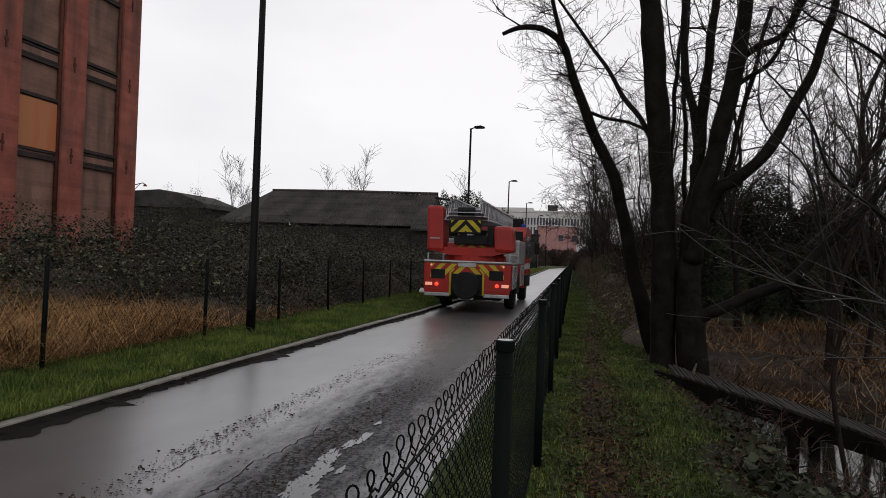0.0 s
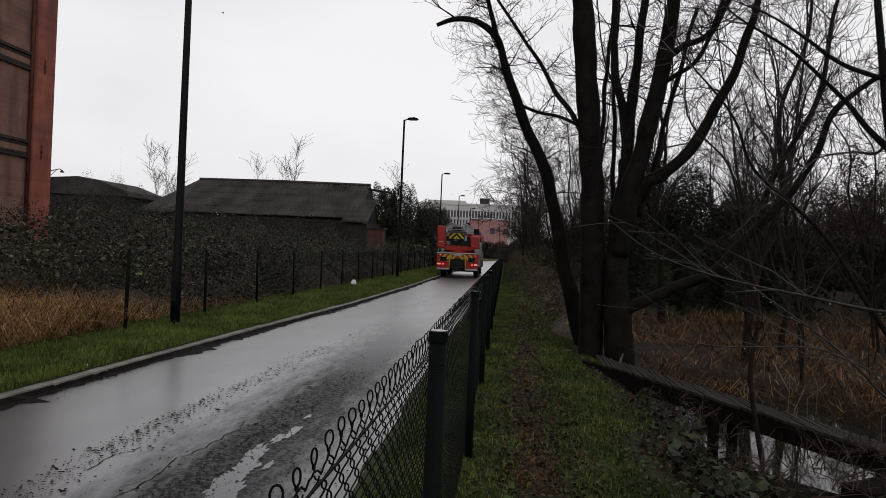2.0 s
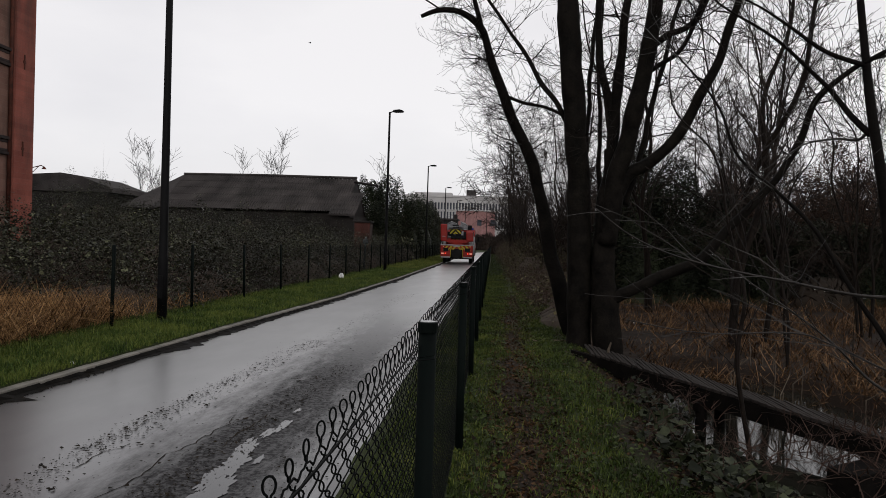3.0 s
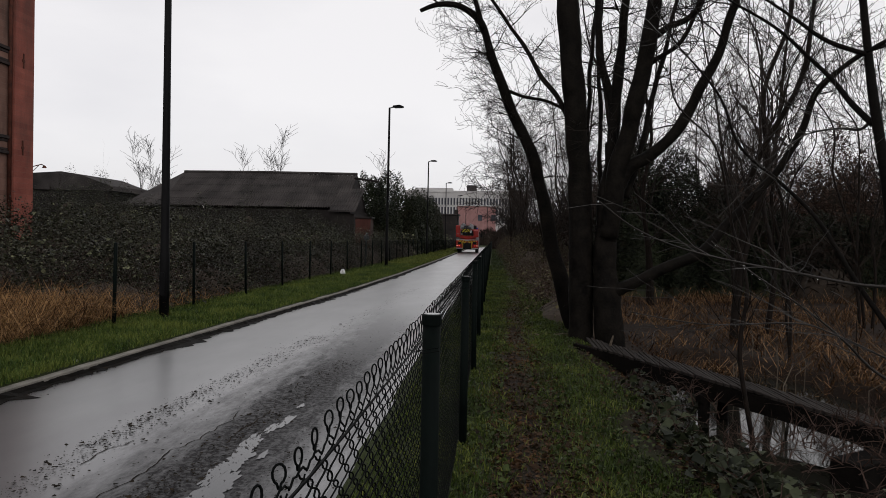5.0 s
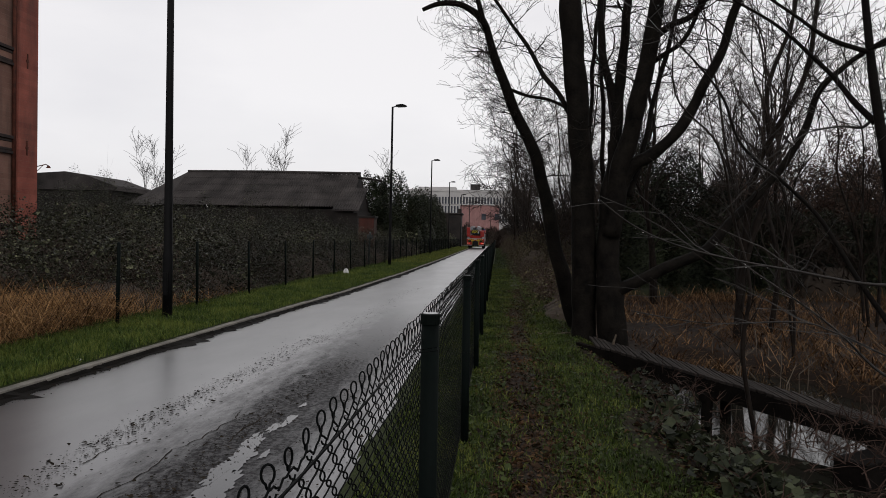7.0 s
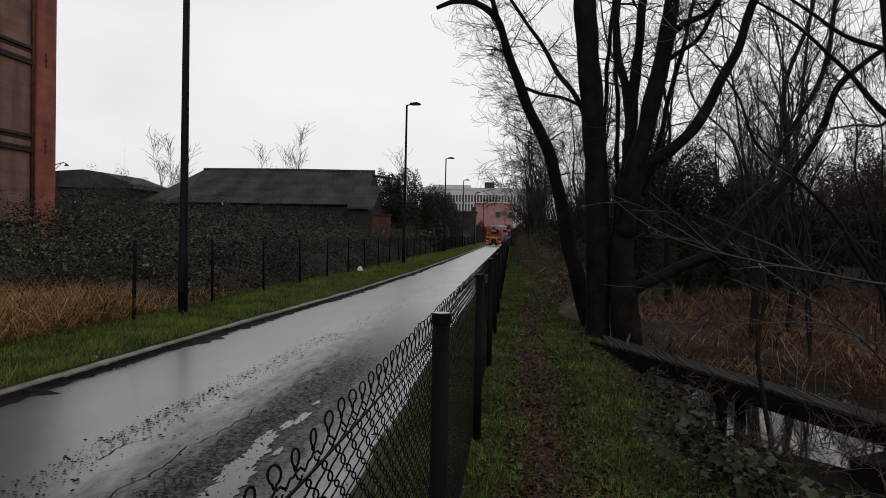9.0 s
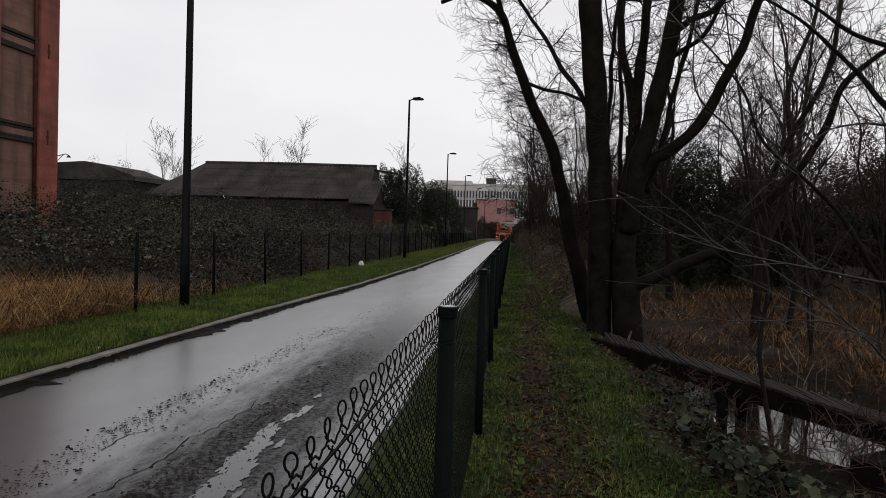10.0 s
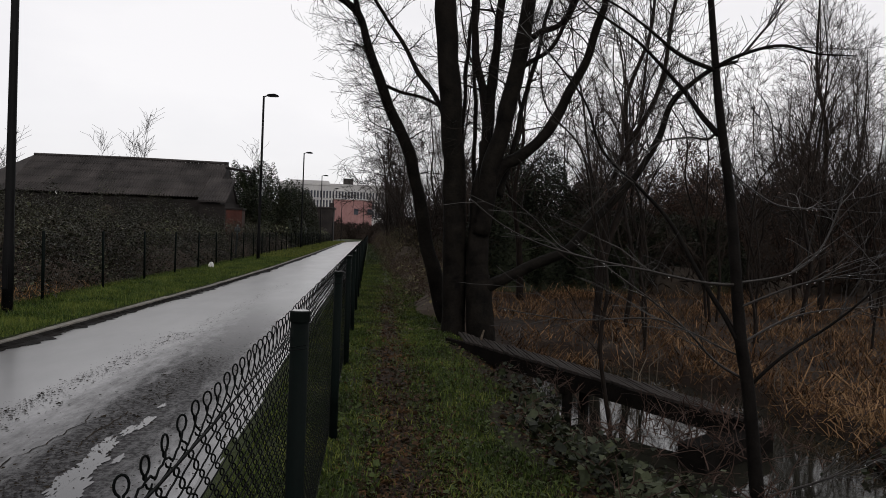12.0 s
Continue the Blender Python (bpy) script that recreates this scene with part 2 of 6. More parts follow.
WETTWIG = mat("rain_wet_alder_twigs", (0.006, 0.005, 0.0045), (0.026, 0.022, 0.019), 9, (0.3, 0.45), 0.2, 60, spec=0.22)
TWIG = mat("bare_twigs", (0.006, 0.005, 0.0045), (0.02, 0.015, 0.012), 3, (0.55, 0.85), 0, 30, spread=0.2)
FARTWIG = mat("far_bare_twigs", (0.010, 0.008, 0.0066), (0.044, 0.033, 0.027), 0.5, (0.7, 0.9), 0, 8, spread=0.25)
# brown of the mound cores, kept dark for the shade inside the growth
CORESHADE = mat("core_shade_brown", (0.022, 0.018, 0.014), (0.064, 0.050, 0.039), 0.4, (0.8, 0.95), 0, 6, spread=0.2)
SCRUB = mat("scrub_leaves", (0.015, 0.014, 0.0075), (0.18, 0.155, 0.075), 1.0, (0.5, 0.8), 0, 30, spread=0.36, third=(0.07, 0.062, 0.03))
BANKLEAF = mat("bank_bramble_leaves", (0.003, 0.004, 0.002), (0.046, 0.053, 0.028), 1.0, (0.35, 0.6), 0, 30, spread=0.36, spec=0.1, third=(0.014, 0.018, 0.009))
BLACKPAINT = mat("black_lamp_paint", (0.002, 0.002, 0.0022), (0.007, 0.007, 0.0075), 4, (0.45, 0.65), 0.05, 50, spec=0.08)
GREENPAINT = mat("dark_green_post_coating", (0.0008, 0.002, 0.0017), (0.003, 0.006, 0.005), 5, (0.55, 0.75), 0.06, 60, spec=0.06)
BROWNWOOD = mat("brown_beech_thicket", (0.018, 0.012, 0.009), (0.095, 0.058, 0.042), 0.5, (0.7, 0.9), 0, 8, spread=0.3)
GREENWIRE = mat("dark_coated_wire", (0.001, 0.0012, 0.0012), (0.003, 0.004, 0.004), 9, (0.5, 0.7), 0, 60, spec=0.06)
CAPGREY = mat("wet_post_cap", (0.012, 0.015, 0.015), (0.05, 0.055, 0.055), 9, (0.08, 0.18), 0, 60, spec=0.6)
BOARD = mat("weathered_wet_boards", (0.006, 0.005, 0.0045), (0.032, 0.027, 0.024), 4, (0.5, 0.8), 0.4, 60, spread=0.2)
BEAM = mat("dark_wet_timber", (0.002, 0.0018, 0.0016), (0.009, 0.0075, 0.0065), 4, (0.7, 0.95), 0.4, 50, spec=0.03)
WATER = mat("pond_water", (0.010, 0.010, 0.008), (0.016, 0.015, 0.011), 2, (0.02, 0.06), 0.0, 20, spec=0.3)
BRICKRED = brickwork("painted_red_brick", (0.18, 0.055, 0.042), (0.31, 0.105, 0.078), (0.19, 0.09, 0.072))
BRICKDARK = brickwork("soot_brown_brick", (0.135, 0.073, 0.056), (0.235, 0.135, 0.105), (0.19, 0.13, 0.105))
BRICKORANGE = brickwork("orange_infill_brick", (0.42, 0.095, 0.022), (0.55, 0.15, 0.045), (0.34, 0.14, 0.07), dirt=(0.34, 0.085, 0.03))
BRICKPINK = brickwork("pale_red_brick", (0.25, 0.125, 0.12), (0.36, 0.20, 0.19), (0.32, 0.21, 0.20), 0.5, dirt=(0.22, 0.125, 0.12))
SOOTBAND = mat("dark_moulded_band", (0.014, 0.012, 0.012), (0.05, 0.036, 0.032), 2, (0.6, 0.9), 0.3, 30)
RUST = mat("rusty_iron", (0.03, 0.012, 0.009), (0.10, 0.035, 0.024), 4, (0.6, 0.9), 0.2, 40)
CORRUGATED = mat("weathered_fibre_cement", (0.019, 0.0175, 0.017), (0.072, 0.064, 0.062), 0.7, (0.6, 0.9), 0.2, 14, spec=0.05)
DARKWALL = mat("dark_weathered_wall", (0.012, 0.011, 0.011), (0.035, 0.03, 0.028), 0.8, (0.7, 0.95), 0.2, 15)
PALE = mat("pale_render", (0.34, 0.33, 0.33), (0.48, 0.47, 0.46), 0.2, (0.7, 0.9), 0, 3)
PANE = mat("dark_window_glass", (0.03, 0.035, 0.045), (0.07, 0.075, 0.09), 0.5, (0.05, 0.15), 0, 5)
LITTERWHITE = mat("white_litter", (0.5, 0.5, 0.5), (0.75, 0.75, 0.75), 9, (0.4, 0.6), 0.1, 40)


# ---- mesh helpers ----
class Build:
    """Gathers vertices and faces of one mesh."""

    def __init__(self):
        self.v, self.f = [], []

    def add(self, verts, faces):
        o = len(self.v)
        self.v.extend(verts)
        self.f.extend([tuple(i + o for i in q) for q in faces])
        return self

    def box(self, c, s, m=None, bevel=0.0):
        """A box with centre c and full sizes s; bevel chamfers its upright and level edges."""
        bm = bmesh.new()
        bmesh.ops.create_cube(bm, size=1.0)
        for q in bm.verts:
            q.co = Vector((q.co.x * s[0], q.co.y * s[1], q.co.z * s[2]))
        if bevel:
            bmesh.ops.bevel(bm, geom=bm.edges[:], offset=bevel, segments=2, affect='EDGES', profile=0.6)
        bm.verts.index_update()
        shift = Matrix.Translation(c)
        m = shift @ m if m else shift
        self.add([tuple(m @ q.co) for q in bm.verts], [tuple(q.index for q in f.verts) for f in bm.faces])
        bm.free()
        return self

    def tube(self, pts, radii, sides=6, cap=True):
        """A tube along pts with a radius at each."""
        pts = [Vector(p) for p in pts]
        n = len(pts)
        if isinstance(radii, (int, float)):
            radii = [radii] * n
        o = len(self.v)
        t = (pts[1] - pts[0]).normalized()
        u = t.orthogonal().normalized()
        for i, p in enumerate(pts):
            t = (pts[min(i + 1, n - 1)] - pts[max(i - 1, 0)]).normalized()
            u = (u - t * u.dot(t)).normalized()
            w = t.cross(u)
            for j in range(sides):
                a = 2 * math.pi * j / sides
                q = p + (u * math.cos(a) + w * math.sin(a)) * radii[i]
                self.v.append((q.x, q.y, q.z))
        for i in range(n - 1):
            for j in range(sides):
                a, b = o + i * sides + j, o + i * sides + (j + 1) % sides
                self.f.append((a, b, b + sides, a + sides))
        if cap:
            self.f.append(tuple(o + j for j in reversed(range(sides))))
            self.f.append(tuple(o + (n - 1) * sides + j for j in range(sides)))
        return self

    def lathe(self, profile, sides=16, m=None):
        """A solid turned about z from (radius, z) pairs."""
        m = m or Matrix()
        o = len(self.v)
        for r, z in profile:
            for j in range(sides):
                a = 2 * math.pi * j / sides
                self.v.append(tuple(m @ Vector((r * math.cos(a), r * math.sin(a), z))))
        for i in range(len(profile) - 1):
            for j in range(sides):
                a, b = o + i * sides + j, o + i * sides + (j + 1) % sides
                self.f.append((a, b, b + sides, a + sides))
        self.f.append(tuple(o + j for j in reversed(range(sides))))
        self.f.append(tuple(o + (len(profile) - 1) * sides + j for j in range(sides)))
        return self

    def prism(self, outline, depth, m=None):
        """An outline of (x, z) pulled along y by depth."""
        m = m or Matrix()
        n = len(outline)
        vs = [tuple(m @ Vector((x, y, z))) for y in (0, depth) for x, z in outline]
        fs = [tuple(range(n)), tuple(reversed(range(n, 2 * n)))]
        fs += [(j, j + n, (j + 1) % n + n, (j + 1) % n) for j in range(n)]
        return self.add(vs, fs)

    def mesh(self, name, smooth=False):
        me = bpy.data.meshes.new(name)
        me.from_pydata(self.v, [], self.f)
        if smooth:
            me.polygons.foreach_set("use_smooth", [True] * len(me.polygons))
        return me


def part(name, b, material, parent=None, label="", smooth=False, m=None):
    """Links a Build as one mesh object, under a thing or part if one is given."""
    me = b.mesh(name, smooth) if isinstance(b, Build) else b
    if material and not me.materials:
        me.materials.append(material)
    ob = new(name, me)
    if parent:
        ob.parent = parent
    if m is not None:
        ob.matrix_basis = m
    return tagged(ob, label)


def thing(name, label, category, group="", m=None, kind=""):
    ob = new(name)
    if m is not None:
        ob.matrix_basis = m
    return tagged(ob, label, category, group, kind)


def np_mesh(name, verts, faces, material):
    """A mesh from arrays: verts n x 3, faces n x k."""
    me = bpy.data.meshes.new(name)
    nf, kf = faces.shape
    me.vertices.add(len(verts))
    me.vertices.foreach_set("co", np.asarray(verts, np.float32).ravel())
    me.loops.add(nf * kf)
    me.loops.foreach_set("vertex_index", faces.astype(np.int32).ravel())
    me.polygons.add(nf)
    me.polygons.foreach_set("loop_start", np.arange(0, nf * kf, kf, dtype=np.int32))
    me.update(calc_edges=True)
    me.validate()
    me.materials.append(material)
    return me


def blades(name, base, height, width, lean, material, rng):
    """Grass or reed blades: two bent triangles and a quad each, rooted at base (n x 3)."""
    n = len(base)
    a = rng.uniform(0, 2 * math.pi, n)
    side = np.stack([np.cos(a), np.sin(a), np.zeros(n)], 1) * width[:, None] / 2
    b = rng.uniform(0, 2 * math.pi, n)
    out = np.stack([np.cos(b), np.sin(b), np.zeros(n)], 1) * (lean * height)[:, None]
    up = np.zeros((n, 3))
    up[:, 2] = height
    mid = base + up * 0.6 + out * 0.35
    tip = base + up * (1 - 0.25 * lean[:, None]) + out
    v = np.stack([base - side, base + side, mid - side * 0.7, mid + side * 0.7, tip], 1).reshape(-1, 3)
    i = np.arange(n)[:, None] * 5
    f = np.concatenate([i + [0, 1, 3], i + [0, 3, 2], i + [2, 3, 4]])
    return np_mesh(name, v, f, material)


def leaves(name, centre, size, material, rng, flat=0.5, slim=0.36, tilt=0.7):
    """Small folded leaves, two triangles each, at centre (n x 3)."""
    n = len(centre)
    d = rng.normal(size=(n, 3))
    d[:, 2] *= flat
    d /= np.linalg.norm(d, axis=1)[:, None]
    nrm = rng.normal(size=(n, 3)) * tilt + [0, 0, 1]
    s = np.cross(d, nrm)
    s /= np.linalg.norm(s, axis=1)[:, None] + 1e-9
    fold = np.cross(s, d) * (size * 0.12)[:, None]
    d, s = d * (size / 2)[:, None], s * (size * slim)[:, None]
    v = np.stack([centre - d, centre + s + fold, centre + d, centre - s + fold], 1).reshape(-1, 3)
    i = np.arange(n)[:, None] * 4
    return np_mesh(name, v, np.concatenate([i + [0, 1, 2], i + [0, 2, 3]]), material)


def kerb_x(y):
    """The road's left edge, which draws in towards the far end."""
    return float(np.interp(y, [-20, 5, 9, 13, 19, 30, 50, 110, 125, 140, 170], [-4.9, -4.66, -4.55, -4.4, -4.12, -3.9, -3.85, -4.0, -3.4, -1.5, 6.0]))


def road_right(y):
    return float(np.interp(y, [-20, 14, 30, 110, 125, 140, 170], [-0.86, -0.84, -0.62, -0.5, 0.3, 3.0, 12.0]))


def smooth(a, b, x):
    t = min(1.0, max(0.0, (x - a) / (b - a)))
    return t * t * (3 - 2 * t)


def pond(x, y):
    """1 inside the pond, 0 outside."""
    w = 0.25 * noise.noise(Vector((x * 0.9, y * 0.9, 3)))
    d = math.hypot((x - 3.5) / 1.6, (y - 7.8) / 4.3) + w
    return 1 - smooth(0.85, 1.15, d)


def ground_z(x, y):
    n = 0.03 * noise.noise(Vector((x * 0.7, y * 0.7, 0))) + 0.015 * noise.noise(Vector((x * 3, y * 3, 5)))
    kx = kerb_x(y)
    if x < kx - 0.1:
        z = 0.085 + n * 0.6 * smooth(0.1, 0.5, kx - x)
        z -= 0.30 * smooth(6.3, 7.6, -x)
        return z + 0.35 * smooth(9, 12, -x)
    if x < road_right(y):
        return -0.06
    z = 0.015 + n * smooth(-0.8, -0.2, x)
    z -= 0.32 * smooth(1.15, 2.3, x) * smooth(-2, 1, y)
    return z - 0.55 * pond(x, y)


# ---- ground, road, water ----
def build_ground():
    xs = np.concatenate([[-900, -400, -200, -110, -70, -45, -32, -25, -20], np.arange(-16, -7, 0.5), np.arange(-7, -3.4, 0.15),
                         np.arange(-3.4, -0.7, 0.9), np.arange(-0.7, 7, 0.17), np.arange(7, 16, 0.6), [18, 22, 28, 36, 50, 80, 130, 220, 400, 900]])
    ys = np.concatenate([[-300, -120, -60, -30, -16, -9, -5], np.arange(-3, 20, 0.25), np.arange(20, 50, 0.8), np.arange(50, 180, 4.0),
                         [185, 200, 230, 280, 350, 450, 600, 900, 1500, 2500]])
    v = [(x, y, ground_z(x, y)) for y in ys for x in xs]
    nx = len(xs)
    f = [(j * nx + i, j * nx + i + 1, (j + 1) * nx + i + 1, (j + 1) * nx + i) for j in range(len(ys) - 1) for i in range(nx - 1)]
    tagged(part("ground", Build().add(v, f), EARTH, smooth=True), "wet winter ground of turf, trodden mud and leaf litter", "ground", kind="structure")
    b = Build()
    ys = np.concatenate([np.arange(-20, 40, 1.0), np.arange(40, 172, 4.0)])
    cols = 9
    for y in ys:
        l, r = kerb_x(y), road_right(y) + 0.05 * noise.noise(Vector((y * 0.8, 1, 1)))
        for i in range(cols):
            u = i / (cols - 1)
            b.v.append((l + (r - l) * u, y, 0.03 * math.sin(math.pi * u) - 0.012))
    for j in range(len(ys) - 1):
        for i in range(cols - 1):
            b.f.append((j * cols + i, j * cols + i + 1, (j + 1) * cols + i + 1, (j + 1) * cols + i))
    tagged(part("road", b, ASPHALT, smooth=True), "narrow worn asphalt lane, wet and shining with rain", "road", kind="structure")
    b = Build()
    n = 48
    ring = [(3.5 + 2.2 * math.cos(2 * math.pi * i / n), 7.9 + 5.4 * math.sin(2 * math.pi * i / n), -0.50) for i in range(n)]
    b.add(ring + [(x, y, -0.9) for x, y, z in ring], [tuple(range(n))] + [(i, i + n, (i + 1) % n + n, (i + 1) % n) for i in range(n)])
    tagged(part("water", b, WATER), "still dark pond water under the plank bridge", "pond", kind="structure")


def build_puddles():
    """Shallow sheets of rain standing along the broken right side of the lane."""
    wet = mat("standing_rain", (0.02, 0.02, 0.022), (0.03, 0.03, 0.032), 3, (0.02, 0.06), 0, 30, spec=0.5)
    for y, x, l, w in ((3.1, -1.60, 0.34, 0.09), (3.62, -1.67, 0.36, 0.12), (4.2, -1.72, 0.40, 0.13), (4.55, -1.80, 0.22, 0.07), (4.85, -1.77, 0.32, 0.10), (5.25, -1.82, 0.26, 0.08),
                       (5.7, -1.79, 0.14, 0.05), (5.95, -1.73, 0.2, 0.05), (6.5, -1.76, 0.1, 0.03), (4.0, -1.56, 0.12, 0.03), (5.0, -1.63, 0.1, 0.03),
                       (2.2, -1.05, 0.5, 0.10), (3.3, -1.0, 0.5, 0.08), (4.6, -0.97, 0.6, 0.06), (6.2, -0.95, 0.7, 0.05), (1.4, -1.1, 0.3, 0.1)):
        n = 140
        b = Build()
        for i in range(n):
            a = 2 * math.pi * i / n
            k = 1 + 0.5 * noise.noise(Vector((math.cos(a) * 1.7 + y, math.sin(a) * 1.7, y * 3))) + 0.34 * noise.noise(Vector((math.cos(a) * 4 + y, math.sin(a) * 6, y * 5))) + 0.10 * noise.noise(Vector((math.cos(a) * 8, math.sin(a) * 10 + y, y * 5)))
            px_, py_ = x + w * 0.8 * k * math.cos(a), y + l * k * math.sin(a)
            u = (px_ - kerb_x(py_)) / (road_right(py_) - kerb_x(py_))
            b.v.append((px_, py_, 0.03 * math.sin(math.pi * u) - 0.012 + 0.0045))
        b.f.append(tuple(range(n)))
        tagged(part("puddle", b, wet), "shallow rain puddle on the worn asphalt", "puddle", "puddles along the lane")


def road_top(x, y):
    u = (x - kerb_x(y)) / (road_right(y) - kerb_x(y))
    return 0.03 * math.sin(math.pi * min(1, max(0, u))) - 0.012


def build_grit():
    """Wet grit, twigs and leaf crumbs in lines on the lane and against the kerb."""
    rng = np.random.default_rng(5)
    pts = []
    for y0, y1, x0, x1, wid, n in ((3, 11, -2.90, -2.72, 0.11, 2300), (5, 8, -2.93, -2.86, 0.05, 500), (10, 22, -2.62, -2.40, 0.12, 800), (3, 9, -2.05, -1.82, 0.11, 2600), (3, 9, -1.48, -1.4, 0.05, 300),
                                   (9, 30, -1.5, -1.2, 0.2, 900), (3, 12, -2.4, -2.3, 0.33, 500), (1.5, 8, -1.3, -1.2, 0.13, 700)):
        y = y0 + (y1 - y0) * rng.random(n) ** 1.4
        x = x0 + (x1 - x0) * (y - y0) / (y1 - y0) + rng.normal(0, wid, n)
        pts.append(np.stack([x, y], 1))
    y = 4 + 50 * rng.random(14000) ** 1.5
    x = np.array([kerb_x(q) for q in y]) + 0.01 + np.abs(rng.normal(0, 0.085, len(y))) * np.array([0.6 + 1.2 * abs(noise.noise(Vector((q * 0.7, 0, 0)))) for q in y])
    pts.append(np.stack([x, y], 1))
    p = np.concatenate(pts)
    p = p[p[:, 0] < -0.6]
    c = np.array([(x, y, road_top(x, y) + 0.0065) for x, y in p])
    s = rng.gamma(1.3, 0.006, len(c)) + 0.005
    tagged(part("road_grit", leaves("road_grit", c, s, GRIT, rng, 0.07, 0.55, 0.12), None), "wet black grit, twigs and leaf crumbs strewn on the lane", "grit", kind="stuff")


def build_cracks():
    """A wandering crack in the asphalt."""
    for y0, y1, x0 in ((3.2, 6.2, -2.36), (4.6, 5.2, -2.75), (5.2, 6.3, -2.02)):
        b = Build()
        ys = np.arange(y0, y1, 0.06)
        for i, y in enumerate(ys):
            x = x0 + 0.09 * noise.noise(Vector((y * 2.2, x0, 0))) + 0.05 * noise.noise(Vector((y * 9, x0, 3))) + 0.05 * (y - y0)
            w = 0.003 + 0.005 * abs(noise.noise(Vector((y * 6, 5, x0))))
            z = road_top(x, y) + 0.003
            b.v += [(x - w, y, z), (x + w, y, z)]
            if i:
                b.f.append((2 * i - 2, 2 * i - 1, 2 * i + 1, 2 * i))
        tagged(part("road_crack", b, GRIT), "dark crack wandering through the asphalt", "crack", kind="structure")


def build_gutter():
    """Wet black dirt lying in the gutter, with a ragged edge."""
    b = Build()
    ys = np.concatenate([np.arange(-6, 30, 0.12), np.arange(30, 110, 0.6)])
    for i, y in enumerate(ys):
        w = 0.07 + 0.26 * abs(noise.noise(Vector((y * 0.45, 2, 0)))) + 0.5 * noise.noise(Vector((y * 2.4, 7, 0))) ** 2 + 0.12 * noise.noise(Vector((y * 7, 1, 0)))
        x = kerb_x(y)
        for q, lift in ((0.0, 0.06), (w * 0.3, 0.014), (max(w, 0.03), 0.003)):
            b.v.append((x + q + (0.004 if q == 0 else 0), y, road_top(x + q, y) + lift))
        if i:
            o = 3 * i
            b.f += [(o - 3, o - 2, o + 1, o), (o - 2, o - 1, o + 2, o + 1)]
    tagged(part("gutter_dirt", b, mat("gutter_dirt", (0.002, 0.0018, 0.0016), (0.010, 0.0085, 0.007), 3, (0.6, 0.9), 0.5, 60, spec=0.06)), "black wet dirt in the gutter", "gutter", kind="structure")


def build_kerb():
    kerb = thing("kerb", "low wet concrete kerb along the grass verge", "kerb", kind="structure")
    stone = Build().box((0, 0, 0), (0.12, 0.985, 0.24), bevel=0.014).mesh("kerb_stone")
    y = -8.0
    i = 0
    while y < 118:
        a = math.atan2(-(kerb_x(y + 1) - kerb_x(y)), 1.0)
        part("kerb_stone", stone, KERB, kerb, m=pose(kerb_x(y + 0.5) - 0.055 + random.uniform(-.004, .004), y + 0.5,
             -0.052 + random.uniform(-0.006, 0.006), random.uniform(-.3, .3), random.uniform(-1.2, 1.2), math.degrees(a)))
        y += 1.0


# ---- street furniture ----
def build_lamps():
    lamp = thing("street_lamp", "tall slim black street lamp on the grass verge", "street lamp", "street lamps along the lane")
    H = 8.15
    part("pole", Build().lathe([(0.085, -0.3), (0.085, 1.15), (0.075, 1.2), (0.062, 4.0), (0.05, H)], 14), BLACKPAINT, lamp, smooth=True)
    part("base_collar", Build().lathe([(0.12, 0.0), (0.12, 0.03), (0.095, 0.07), (0.086, 0.08)], 14), BLACKPAINT, lamp)
    part("service_hatch", Build().box((0.0, -0.084, 0.65), (0.09, 0.012, 0.4), bevel=0.004), BLACKPAINT, lamp)
    part("arm", Build().tube([(0, 0, H - 0.03), (0.16, 0, H + 0.02), (0.3, 0, H + 0.03)], 0.03, 8), BLACKPAINT, lamp)
    head = Build().prism([(0.18, H + 0.0), (0.22, H + 0.09), (0.55, H + 0.12), (0.72, H + 0.06), (0.72, H + 0.0)], 0.26, Matrix.Translation((0, -0.13, 0)))
    head = part("lamp_head", head, BLACKPAINT, lamp)
    part("lens", Build().box((0.47, 0, H - 0.012), (0.4, 0.2, 0.024), bevel=0.008), CAPGREY, head)
    spots = [(-5.74, 12.1), (-5.45, 36.2), (-5.75, 61.5), (-5.75, 85.5), (-5.6, 110), (-5.2, 134)]
    lamp.matrix_basis = pose(*spots[0], 0.05, 0, 0, -6)
    for x, y in spots[1:]:
        copy_thing(lamp, pose(x, y, 0.05, 0, random.uniform(-0.3, 0.3), random.uniform(-8, -2)))


def diagonals(b, x, y0, y1, z0, z1, pitch, r, sides=3, wob=0.0):
    """Crossing wires of a chain-link sheet in the plane x, as straight tubes."""
    h = z1 - z0
    run = h * 0.85
    y = y0 - run
    while y < y1 + run:
        for s in (1, -1):
            a, c = (y, z0), (y + run, z1)
            if s < 0:
                a, c = (y + run, z0), (y, z1)
            (ya, za), (yb, zb) = a, c
            k = (zb - za) / (yb - ya)
            lo, hi = (ya, yb) if ya < yb else (yb, ya)
            lo2, hi2 = max(lo, y0), min(hi, y1)
            if hi2 - lo2 > 0.01:
                p = [(x + s * r * 0.7, q, za + k * (q - ya)) for q in (lo2, hi2)]
                b.tube(p, r, sides, cap=False)
        y += pitch


